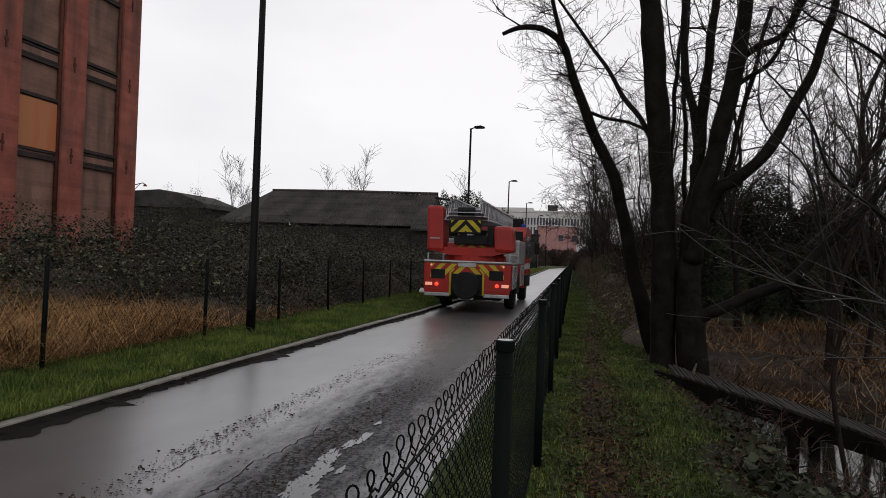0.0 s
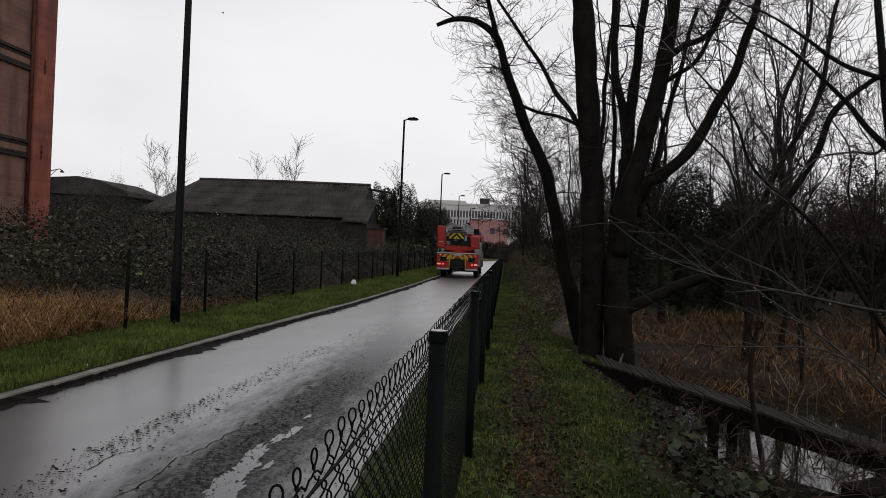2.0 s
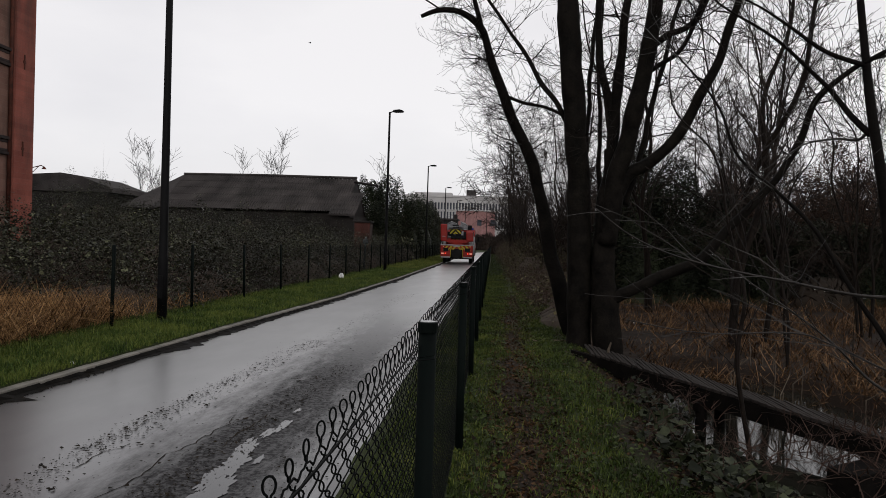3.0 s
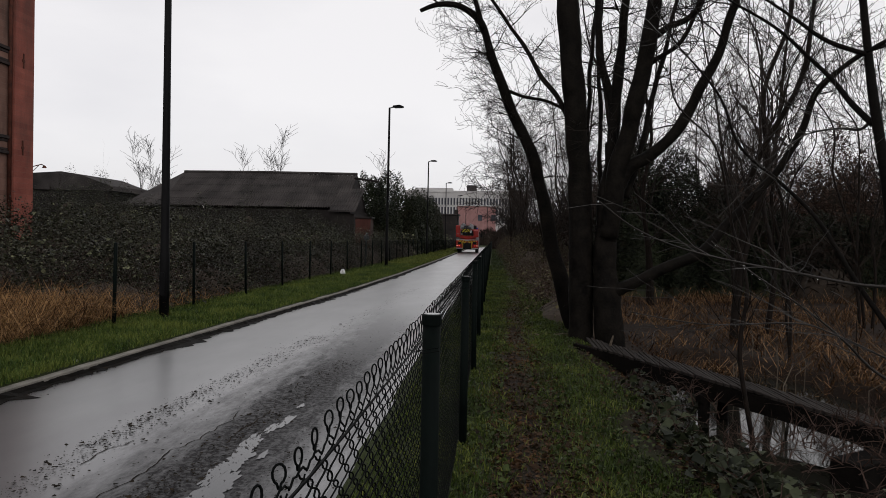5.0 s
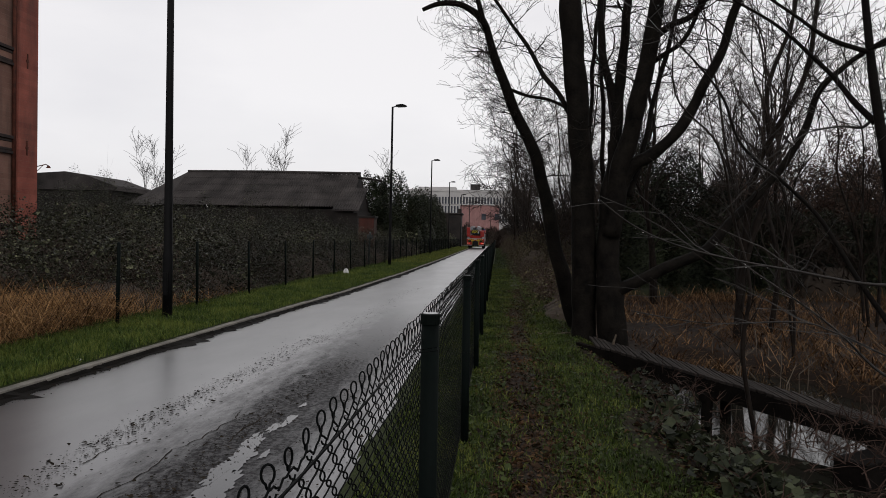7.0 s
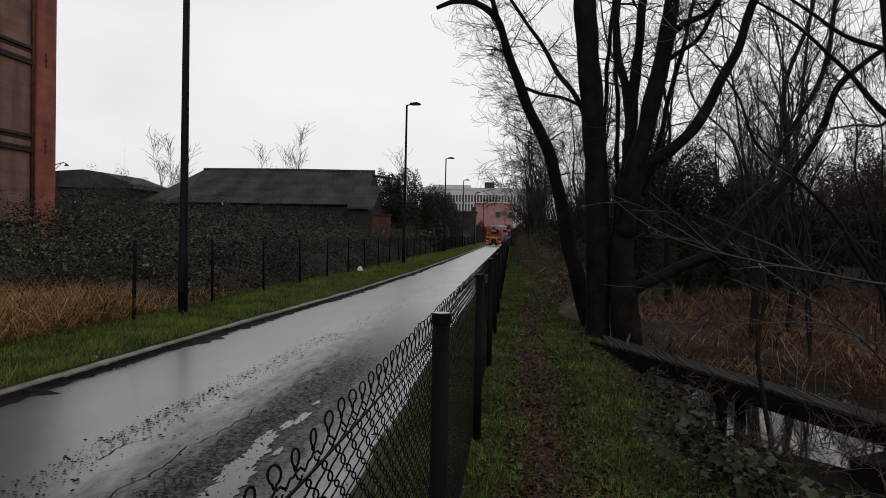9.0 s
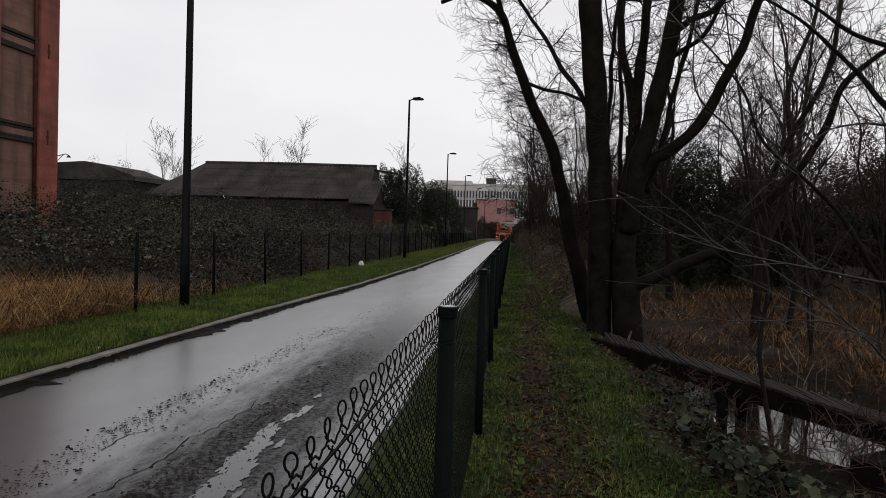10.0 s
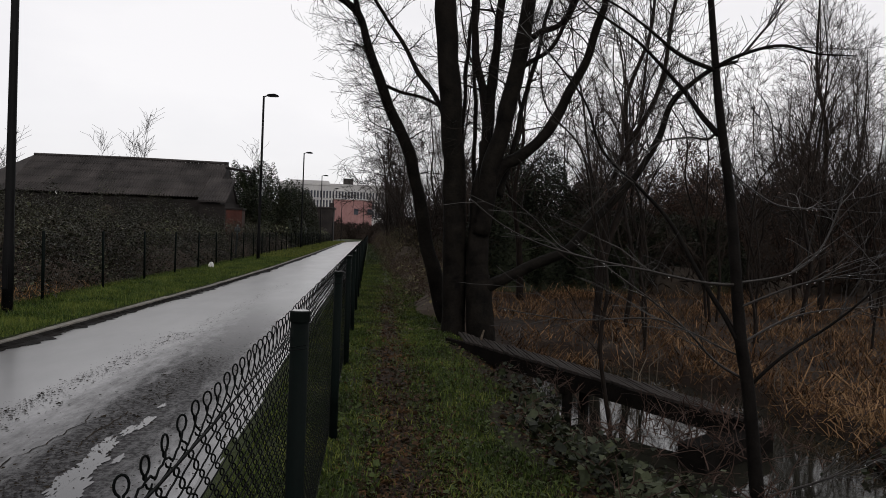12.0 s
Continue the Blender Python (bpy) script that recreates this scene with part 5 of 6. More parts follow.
    right = [(1.75 + rng.uniform(-.3, .5), y, 0.95, 1.4, rng.uniform(0.5, 1.1)) for y in np.arange(14.8, 34, 1.3)]
    right += [(2.2 + rng.uniform(-.3, .6), y, 1.7, 2.6, rng.uniform(1.2, 2.2)) for y in np.arange(30, 104, 2.8)]
    thicket("path_side_scrub", "brown scrub and brambles beside the footpath", right, SCRUB, 0.05, 80000, 25, 3400)
    end = [(4 + i * 2.4 - 2.2, 108 + rng.uniform(0, 6), 2.0, 3.0, rng.uniform(2.4, 3.6)) for i in range(6)] + [(-7 + i * 3.0, 168 + rng.uniform(-3, 3), 2.8, 3, rng.uniform(3.4, 4.6)) for i in range(14)]
    end += [(0.9, 113, 1.0, 3, 2.6), (1.0, 119, 1.2, 3, 2.8)]
    thicket("dark_hedge", "dark leafless hedge at the end of the lane", end, FARTWIG, 0.5, 60000, 26, 900, "bushes", 0.15, 0.8, 0.05, 2.0)
    wood = [(rng.uniform(5, 44), rng.uniform(31, 58), rng.uniform(1.8, 3.2), rng.uniform(1.5, 3), rng.uniform(3.2, 7.2)) for i in range(70)]
    wood += [(rng.uniform(2.8, 7.5), rng.uniform(28, 60), 1.6, 2.0, rng.uniform(1.8, 4.2)) for i in range(22)]
    wood += [(rng.uniform(8, 26), rng.uniform(25, 33), 1.4, 1.2, rng.uniform(0.8, 2.0)) for i in range(26)]
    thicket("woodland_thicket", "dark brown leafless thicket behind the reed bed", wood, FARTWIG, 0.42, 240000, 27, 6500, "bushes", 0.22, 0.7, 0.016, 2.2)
    beech = [(9.3, 29, 1.6, 1.4, 4.4), (11.4, 30, 1.7, 1.5, 4.6), (13.9, 30, 1.25, 1.3, 5.9), (12.9, 30.4, 1.0, 1.3, 4.9), (15.0, 30.2, 0.9, 1.2, 5.0), (17.2, 30, 1.5, 1.5, 4.5), (19.0, 30.4, 1.7, 1.5, 4.8), (20.8, 31, 1.5, 1.5, 4.4), (6.4, 30, 1.5, 1.4, 3.8), (23.5, 33, 2.2, 1.6, 4.4), (26.5, 35, 2.4, 1.6, 4.8)]
    thicket("brown_hedge", "tall russet-brown hedge with clinging dead leaves", beech, BROWNWOOD, 0.075, 170000, 29, 700, "hedge", 0.12, 0.66)
    near = [(1.75, 4.9, 0.5, 0.6, 0.34), (1.95, 3.8, 0.6, 0.6, 0.4), (1.6, 5.8, 0.4, 0.6, 0.25), (1.6, 3.0, 0.6, 0.8, 0.36), (1.85, 6.9, 0.4, 0.6, 0.3), (1.8, 7.9, 0.35, 0.6, 0.25),
            (2.2, 5.3, 0.45, 0.45, 0.36), (2.4, 4.6, 0.5, 0.5, 0.4), (2.7, 5.6, 0.45, 0.4, 0.42), (3.05, 6.0, 0.3, 0.3, 0.36), (3.1, 5.1, 0.45, 0.35, 0.36), (4.6, 6.2, 0.7, 0.4, 0.3)]
    thicket("bramble_patch", "low bramble patch on the bank beside the footpath", near, BANKLEAF, 0.068, 4400, 28, 360, "bushes", 0.4, 0.2, 0.46, low=True)


def scatter(rng, n, x0, x1, y0, y1, power=1.0):
    y = y0 + (y1 - y0) * rng.random(n) ** power
    x = x0 + (x1 - x0) * rng.random(n)
    return np.stack([x, y], 1)


def build_plants():
    rng = np.random.default_rng(8)
    # verge
    p = scatter(rng, 150000, 0, 1, 4.5, 60, 1.9)
    kx = np.array([kerb_x(y) for y in p[:, 1]])
    p[:, 0] = kx - 0.075 + (-6.35 - kx) * p[:, 0]
    base = np.array([(x, y, ground_z(x, y)) for x, y in p])
    n = len(base)
    tagged(part("verge_grass", blades("verge_grass", base, rng.gamma(4, 0.013, n) + 0.015, rng.uniform(0.004, 0.010, n) * (1 + base[:, 1] * 0.03), rng.uniform(0.1, 0.9, n), GRASS, rng), None),
           "short wet green grass on the verge", "grass", kind="stuff")
    p = scatter(rng, 50000, 0, 1, 40, 118, 1.2)
    kx = np.array([kerb_x(y) for y in p[:, 1]])
    p[:, 0] = kx - 0.075 + (-6.35 - kx) * p[:, 0]
    base = np.array([(x, y, ground_z(x, y)) for x, y in p])
    n = len(base)
    tagged(part("verge_grass", blades("verge_grass", base, rng.gamma(4, 0.018, n) + 0.02, rng.uniform(0.015, 0.04, n), rng.uniform(0.1, 0.9, n), PATHGRASS, rng), None),
           "yellowed short grass along the far verge", "grass", kind="stuff")
    # footpath turf, worn thin along the middle
    p = np.concatenate([scatter(rng, 220000, -0.84, 1.75, 1.2, 42, 1.7), scatter(rng, 60000, -0.2, 1.1, 10, 42, 1.1)])
    w = np.array([noise.noise(Vector((x * 1.1, y * 1.1, 2))) for x, y in p])
    mid = np.exp(-((p[:, 0] - 0.2 - 0.018 * p[:, 1] - 0.1 * w) / 0.27) ** 2)
    keep = rng.random(len(p)) > 0.3 * (p[:, 0] < -0.4) + 0.9 * mid + 0.35 * (p[:, 0] > 1.2) + 0.2 * (w < -0.2)
    keep &= p[:, 0] < 1.12 + 0.03 * p[:, 1] + 0.5 * w
    base = np.array([(x, y, ground_z(x, y)) for x, y in p[keep]])
    n = len(base)
    tagged(part("path_grass", blades("path_grass", base, rng.gamma(3, 0.010, n) + 0.010, rng.uniform(0.003, 0.009, n) * (1 + base[:, 1] * 0.03), rng.uniform(0.2, 1.1, n), PATHGRASS, rng), None),
           "rough green grass beside the trodden footpath", "grass", kind="stuff")
    p = np.concatenate([scatter(rng, 26000, -0.1, 1.2, 36, 112, 1.3)])
    base = np.array([(x, y, ground_z(x, y)) for x, y in p])
    n = len(base)
    tagged(part("path_grass", blades("path_grass", base, rng.gamma(4, 0.012, n) + 0.015, rng.uniform(0.015, 0.04, n), rng.uniform(0.7, 2.0, n), PATHGRASS, rng), None),
           "rough grass along the far footpath", "grass", kind="stuff")
    # broad weeds and dead leaves on the path
    p = scatter(rng, 9000, -0.3, 1.7, 2.4, 16, 1.6)
    c = np.array([(x, y, ground_z(x, y) + 0.025) for x, y in p if abs(x - 0.2 - 0.018 * y) > 0.16])
    tagged(part("path_weeds", leaves("path_weeds", c, rng.gamma(5, 0.0055, len(c)), WEED, rng, 0.3), None), "low broad-leaved weeds in the turf", "weeds", kind="stuff")
    p = np.concatenate([scatter(rng, 13000, 0.0, 0.75, 2.2, 22, 1.6), scatter(rng, 9000, -0.2, 1.9, 2.4, 22, 1.5), scatter(rng, 9000, 1.3, 5.5, 3.2, 7, 1.0), scatter(rng, 9000, 1.5, 9, 3, 26, 1.2)])
    c = np.array([(x, y, ground_z(x, y) + 0.012) for x, y in p])
    c = c[c[:, 2] > -0.5]
    tagged(part("leaf_litter", leaves("leaf_litter", c, rng.gamma(5, 0.0065, len(c)), LITTER, rng, 0.15), None), "wet brown fallen leaves on the path and bank", "leaves", kind="stuff")
    # reeds left of the verge
    p = scatter(rng, 56000, -12.5, -6.3, 4.5, 19, 1.0)
    p = p[(p[:, 1] + 0.5 * p[:, 0] < 9.6 + 0.9 * np.sin(p[:, 0] * 2.1)) | (rng.random(len(p)) < 0.2)]
    w = np.array([noise.noise(Vector((x * 0.5, y * 0.5, 12))) for x, y in p])
    lim = np.interp(p[:, 1], [4, 12, 15, 19], [1.0, 0.9, 0.45, 0.1])
    p, w = p[rng.random(len(p)) < lim], w[:0]
    base = np.array([(x, y, ground_z(x, y)) for x, y in p])
    n = len(base)
    hgt = np.interp(base[:, 1], [4, 10, 14, 19], [1.35, 1.2, 0.9, 0.45]) * rng.uniform(0.2, 1.1, n) * np.interp(-base[:, 0], [6.3, 7.4], [0.55, 1.0])
    tagged(part("reed_bed", blades("reed_bed", base, hgt, rng.uniform(0.006, 0.018, n), rng.uniform(0.2, 2.4, n), REED, rng), None),
           "bed of dry tawny reeds behind the boundary fence", "reeds", kind="stuff")
    # reeds behind and round the pond
    p = np.concatenate([scatter(rng, 40000, 2.6, 17, 11.5, 30, 1.1), scatter(rng, 12000, 4.5, 12, 6.0, 12, 1.0), scatter(rng, 1800, 2.8, 6, 9.0, 12, 1.0), scatter(rng, 9000, 4.4, 8.5, 4.6, 9.0, 1.0)])
    w = np.array([noise.noise(Vector((x * 0.45, y * 0.45, 31))) for x, y in p])
    p = p[rng.random(len(p)) < 0.6 + 1.6 * w]
    base = np.array([(x, y, ground_z(x, y)) for x, y in p])
    n = len(base)
    hgt = rng.gamma(2.0, 0.10, n) * np.interp(base[:, 1], [6, 12, 20], [0.6, 0.85, 1.1])
    tagged(part("reed_bed", blades("reed_bed", base, hgt, rng.uniform(0.008, 0.022, n), rng.uniform(0.4, 2.6, n), PONDREED, rng), None),
           "flattened bed of dry orange-brown reeds round the pond", "reeds", kind="stuff")


build_willow()
build_alder()
build_woods()
build_bushes()
build_plants()


# ---- fire engine ----
FIRERED = mat("fire_engine_red", (0.17, 0.0055, 0.003), (0.26, 0.0095, 0.0042), 2, (0.3, 0.5), 0.0, 30, spec=0.3)
YELLOW = mat("reflective_yellow", (0.24, 0.20, 0.018), (0.38, 0.31, 0.035), 3, (0.3, 0.5), 0.0, 30)
ALLOY = mat("dull_aluminium", (0.19, 0.19, 0.2), (0.36, 0.36, 0.37), 3, (0.3, 0.5), 0.0, 30, metal=0.7)
BLACK = mat("black_rubber_and_plastic", (0.004, 0.004, 0.0045), (0.014, 0.014, 0.0145), 5, (0.45, 0.7), 0.05, 40)
WHITE = mat("dirty_white_paint", (0.22, 0.22, 0.22), (0.36, 0.36, 0.36), 3, (0.3, 0.5), 0.0, 30)
TAIL = glow("tail_lamp_glow", (1.0, 0.06, 0.03), 1.0)
AMBER = glow("amber_lamp_glow", (0.9, 0.36, 0.26), 0.35)


def chevrons(b, x0, x1, z0, z1, y, pitch, width):
    """Slanting bars that fall away from the middle, cut to a panel."""
    xm = (x0 + x1) / 2
    h = z1 - z0
    for s in (-1, 1):
        u = 0.04
        half = (x1 - x0) / 2
        while u < half + h:
            quad = [(u - h, z1), (u + width - h, z1), (u + width, z0), (u, z0)]
            for limit, sign in ((0.0, 1), (half, -1)):
                kept = []
                for (qa, za), (qb, zb) in zip(quad, quad[1:] + quad[:1]):
                    ina, inb = sign * (qa - limit) >= 0, sign * (qb - limit) >= 0
                    if ina:
                        kept.append((qa, za))
                    if ina != inb:
                        k = (limit - qa) / (qb - qa)
                        kept.append((limit, za + (zb - za) * k))
                quad = kept
            n = len(quad)
            if n >= 3:
                vs = [(xm + s * q, y - 0.006, z) for q, z in quad] + [(xm + s * q, y + 0.004, z) for q, z in quad]
                b.add(vs, [tuple(range(n)), tuple(reversed(range(n, 2 * n)))] + [(j, j + n, (j + 1) % n + n, (j + 1) % n) for j in range(n)])
            u += pitch


def build_engine():
    """A turntable-ladder fire engine; its origin is on the road under the middle of the tail, and it faces +y."""
    eng = thing("fire_engine", "red turntable-ladder fire engine with yellow chevrons, driving away", "fire engine")
    part("chassis", Build().box((0, 4.9, 0.78), (0.9, 8.6, 0.3), bevel=0.03), BLACK, eng)
    body = Build().box((0, 2.6, 1.02), (2.46, 5.1, 0.74), bevel=0.04)
    part("body", body, FIRERED, eng)
    part("underrun", Build().box((0, 0.6, 0.52), (1.9, 0.7, 0.3), bevel=0.04), BLACK, eng)
    part("deck", Build().box((0, 2.6, 1.42), (2.5, 5.16, 0.06), bevel=0.015), ALLOY, eng)
    part("tail_rail", Build().tube([(-1.24, -0.02, 1.44), (1.24, -0.02, 1.44)], 0.035, 8), ALLOY, eng)
    tail = part("tail_panel", Build().box((0, 0.015, 1.0), (2.48, 0.05, 0.78), bevel=0.015), FIRERED, eng)
    ch = Build()
    chevrons(ch, -1.05, 1.05, 0.98, 1.38, -0.012, 0.32, 0.16)
    part("chevron_stripes", ch, YELLOW, tail, "yellow chevron stripes")
    # solid black slab in place of the opening's dark, shaded inside
    part("rear_opening_shade", Build().box((0, -0.008, 0.80), (0.9, 0.03, 0.6), bevel=0.01), BLACK, tail)
    part("hose_reel", Build().lathe([(0.05, -0.2), (0.36, -0.2), (0.39, -0.15), (0.39, 0.15), (0.36, 0.2), (0.05, 0.2)], 24, pose(0, -0.1, 0.78, 90)), BLACK, eng, "dark round hose reel")
    for s in (-1, 1):
        part("opening_trim", Build().tube([(s * 0.47, -0.03, 0.5), (s * 0.47, -0.03, 1.12), (s * 0.36, -0.03, 1.24)], 0.03, 6), YELLOW, tail, "yellow edge trim")
        part("rear_hatch", Build().box((s * 0.83, -0.015, 1.08), (0.4, 0.03, 0.27), bevel=0.02), BLACK, tail)
        lamp = part("tail_lamp", Build().lathe([(0.055, 0), (0.055, 0.03), (0.02, 0.045)], 12, pose(s * 0.86, -0.02, 0.79, 90)), TAIL, tail)
        part("outer_lamp", Build().box((s * 1.09, -0.02, 0.79), (0.2, 0.04, 0.09), bevel=0.012), AMBER, tail)
        part("marker_lamp", Build().lathe([(0.03, 0), (0.03, 0.03), (0.01, 0.04)], 10, pose(s * 1.03, -0.02, 1.33, 90)), AMBER, tail)
        part("rear_bumper", Build().box((s * 0.85, 0.0, 0.5), (0.72, 0.1, 0.1), bevel=0.02), ALLOY, eng)
        part("bumper_panel", Build().box((s * 0.85, 0.04, 0.62), (0.74, 0.08, 0.14), bevel=0.02), FIRERED, eng)
        part("jack", Build().box((s * 0.72, 0.5, 0.75), (0.22, 0.24, 0.7), bevel=0.02), BLACK, eng)
        for k, (y0, w) in enumerate(((0.62, 0.75), (1.42, 0.75), (3.7, 0.85), (4.62, 0.6))):
            shutter = Build()
            for j in range(8):
                shutter.box((s * 1.235, y0 + w / 2, 0.72 + j * 0.085), (0.04, w, 0.076), bevel=0.008)
            part("roller_shutter", shutter, ALLOY, eng, "ribbed aluminium shutter")
        part("wheel_arch", Build().prism([(1.7 + 0.62 * math.cos(a), 0.5 + 0.62 * math.sin(a)) for a in np.linspace(0, math.pi, 12)], 0.05,
             Matrix.Translation((s * 1.235 - 0.025, 0.8, 0)) @ Matrix(((0, 1, 0, 0), (1, 0, 0, 0), (0, 0, 1, 0), (0, 0, 0, 1)))), BLACK, eng)
    for s in (-1, 1):
        part("side_locker", Build().box((s * 0.99, 4.15, 1.80), (0.5, 2.6, 0.72), bevel=0.03), ALLOY, eng, "grey side locker")
        part("deck_rail", Build().tube([(s * 1.18, 0.2, 1.44), (s * 1.18, 0.2, 1.66), (s * 1.18, 2.6, 1.66), (s * 1.18, 2.6, 1.44)], 0.018, 6), ALLOY, eng)
    # number plate as a plain bar
    part("rear_plate", Build().box((0.0, -0.03, 1.36), (0.52, 0.02, 0.11), bevel=0.006), WHITE, tail)
    part("tow_hitch", Build().box((0, -0.05, 0.42), (0.42, 0.12, 0.1), bevel=0.02), ALLOY, eng)
    # cab
    cab = Build().prism([(5.6, 0.55), (5.6, 2.35), (6.0, 2.72), (8.5, 2.75), (9.05, 2.35), (9.2, 1.4), (9.2, 0.5)], 2.44,
                        Matrix.Translation((-1.22, 0, 0)) @ Matrix(((0, 1, 0, 0), (1, 0, 0, 0), (0, 0, 1, 0), (0, 0, 0, 1))))
    cab = part("cab", cab, FIRERED, eng)
    part("rear_window", Build().box((0, 5.59, 2.0), (1.6, 0.03, 0.5), bevel=0.02), PANE, cab)
    part("windscreen", Build().box((0, 9.12, 1.95), (2.1, 0.04, 0.75), pose(0, 0, 0, 8), bevel=0.02), PANE, cab)
    # black panel added over the red rear wall to darken it
    part("cab_back_dark", Build().box((0, 5.5, 1.9), (2.3, 0.14, 1.3), bevel=0.03), BLACK, cab)
    for s in (-1, 1):
        part("side_window", Build().box((s * 1.225, 8.3, 2.02), (0.03, 1.2, 0.78), bevel=0.01), PANE, cab)
        part("crew_window", Build().box((s * 1.225, 6.75, 2.02), (0.03, 1.5, 0.78), bevel=0.01), PANE, cab)
        part("cab_step", Build().box((s * 1.225, 7.2, 0.78), (0.05, 3.0, 0.4), bevel=0.015), BLACK, cab)
        part("side_stripe", Build().box((s * 1.225, 7.2, 1.3), (0.02, 3.1, 0.22), bevel=0.006), WHITE, cab)
        part("mirror", Build().box((s * 1.48, 9.0, 2.0), (0.2, 0.12, 0.46), bevel=0.03).tube([(s * 1.2, 8.9, 2.35), (s * 1.48, 9.0, 2.25)], 0.02, 6), BLACK, cab)
        part("beacon", Build().lathe([(0.09, 2.74), (0.09, 2.9), (0.05, 2.96)], 10, Matrix.Translation((s * 0.95, 8.4, 0))), mat("blue_beacon", (0.01, 0.02, 0.12), (0.02, 0.04, 0.25), 3, (0.1, 0.2), 0, 9), cab)
    # turntable
    tt = part("turntable", Build().lathe([(0.95, 1.45), (0.95, 1.62), (0.82, 1.72), (0.7, 1.78)], 24, Matrix.Translation((0, 1.5, 0))), FIRERED, eng, smooth=False)
    part("turret_frame", Build().box((0, 1.5, 1.86), (1.5, 1.5, 0.26), bevel=0.05), FIRERED, tt)
    for cover, xc, w, z0, z1, label, taper in (("control_cover", -1.06, 0.56, 1.72, 3.06, "tall rounded red cover", 0.12), ("side_cover", 0.95, 0.58, 1.74, 2.5, "rounded red box cover", 0.05)):
        b = Build().box((0, 0, 0), (w, 0.95, z1 - z0), bevel=0.09)
        h = z1 - z0
        b.v = [(xc + x * (1 - taper * max(0.0, -2 * z / h) - taper * max(0.0, 2 * z / h)) - 0.05 * z / h, 0.98 + y * (1 - 0.1 * max(0.0, 2 * z / h)), (z0 + z1) / 2 + z) for x, y, z in b.v]
        part(cover, b, FIRERED, tt, label)
    part("skirt", Build().prism([(-1.2, 1.86), (-1.25, 1.78), (-0.6, 1.62), (0.6, 1.62), (1.1, 1.74), (1.1, 1.86)], 0.9, Matrix.Translation((0, 0.56, 0))), FIRERED, tt, "red turret skirt")
    part("cover_trim", Build().box((-1.06, 0.5, 2.1), (0.3, 0.03, 0.035), bevel=0.01), WHITE, tt)
    part("ladder_foot_panel", Build().box((-0.14, 0.42, 2.46), (0.90, 0.08, 0.42), bevel=0.02), BLACK, tt)
    ch = Build()
    chevrons(ch, -0.57, 0.29, 2.30, 2.64, 0.372, 0.32, 0.17)
    part("chevron_stripes", ch, YELLOW, tt, "yellow chevron stripes")
    # solid black box; the recess's shade is put into its colour
    part("turret_recess_shade", Build().box((0, 0.75, 2.08), (0.98, 0.5, 0.26), bevel=0.02), BLACK, tt)
    ch = Build()
    chevrons(ch, -0.45, 0.45, 1.8, 1.98, 0.735, 0.3, 0.14)
    part("lower_stripes", ch, YELLOW, tt, "faded yellow stripes")
    part("lift_ram", Build().tube([(0.3, 1.2, 1.9), (0.3, 3.2, 2.5)], 0.09, 10).tube([(-0.3, 1.2, 1.9), (-0.3, 3.2, 2.5)], 0.09, 10), ALLOY, tt)
    part("hydraulic_box", Build().box((0.56, 1.0, 2.2), (0.2, 0.8, 0.55), bevel=0.03), BLACK, tt)
    # four nested ladder sections that lie over the cab
    for k, (w, z, y0, y1) in enumerate(((1.26, 2.66, 0.6, 9.2), (1.08, 2.76, 0.45, 9.4), (0.92, 2.86, 0.35, 9.6), (0.76, 2.96, 0.5, 9.8))):
        lad = Build()
        hh = 0.46 - 0.05 * k
        for s in (-1, 1):
            lad.tube([(s * w / 2 - 0.15, y0, z), (s * w / 2 - 0.15, y1, z + 0.12)], 0.035, 6)
            lad.tube([(s * w / 2 - 0.15, y0 + 0.05, z + hh), (s * w / 2 - 0.15, y1, z + hh + 0.1)], 0.028, 6)
            n = int((y1 - y0) / 0.36)
            for j in range(n):
                ya = y0 + 0.05 + j * 0.36
                za = z + 0.12 * j / n
                lad.tube([(s * w / 2 - 0.15, ya, za), (s * w / 2 - 0.15, ya + 0.18, za + hh)], 0.015, 4)
                lad.tube([(s * w / 2 - 0.15, ya + 0.36, za), (s * w / 2 - 0.15, ya + 0.18, za + hh)], 0.015, 4)
        for j in range(int((y1 - y0) / 0.3)):
            lad.tube([(-w / 2 - 0.15, y0 + j * 0.3, z + 0.004 * j), (w / 2 - 0.15, y0 + j * 0.3, z + 0.004 * j)], 0.016, 5)
        part("ladder_section", lad, ALLOY, tt, "lattice aluminium ladder section")
    part("ladder_winch", Build().tube([(-0.39, 0.5, 2.9), (0.09, 0.5, 2.9)], 0.13, 12), BLACK, tt)
    part("rescue_cage", Build().box((0, 9.9, 2.75), (1.7, 0.75, 0.95), bevel=0.05), BLACK, eng)
    # wheels
    wheels = []
    tyre = Build().lathe([(0.3, -0.15), (0.46, -0.15), (0.5, -0.1), (0.5, 0.1), (0.46, 0.15), (0.3, 0.15)], 28, pose(0, 0, 0, 0, 90)).mesh("tyre", True)
    rim = Build().lathe([(0.06, -0.11), (0.29, -0.13), (0.3, 0.12), (0.2, 0.09), (0.08, 0.13)], 20, pose(0, 0, 0, 0, 90)).mesh("rim", True)
    for y in (2.5, 7.6):
        for s in (-1, 1):
            hub = new("wheel")
            hub.parent = eng
            hub.matrix_basis = pose(s * 1.02, y, 0.5)
            part("tyre", tyre, BLACK, hub)
            part("rim", rim, ALLOY, hub)
            wheels.append((hub, s, y))
    return eng, wheels


ENGINE, WHEELS = build_engine()


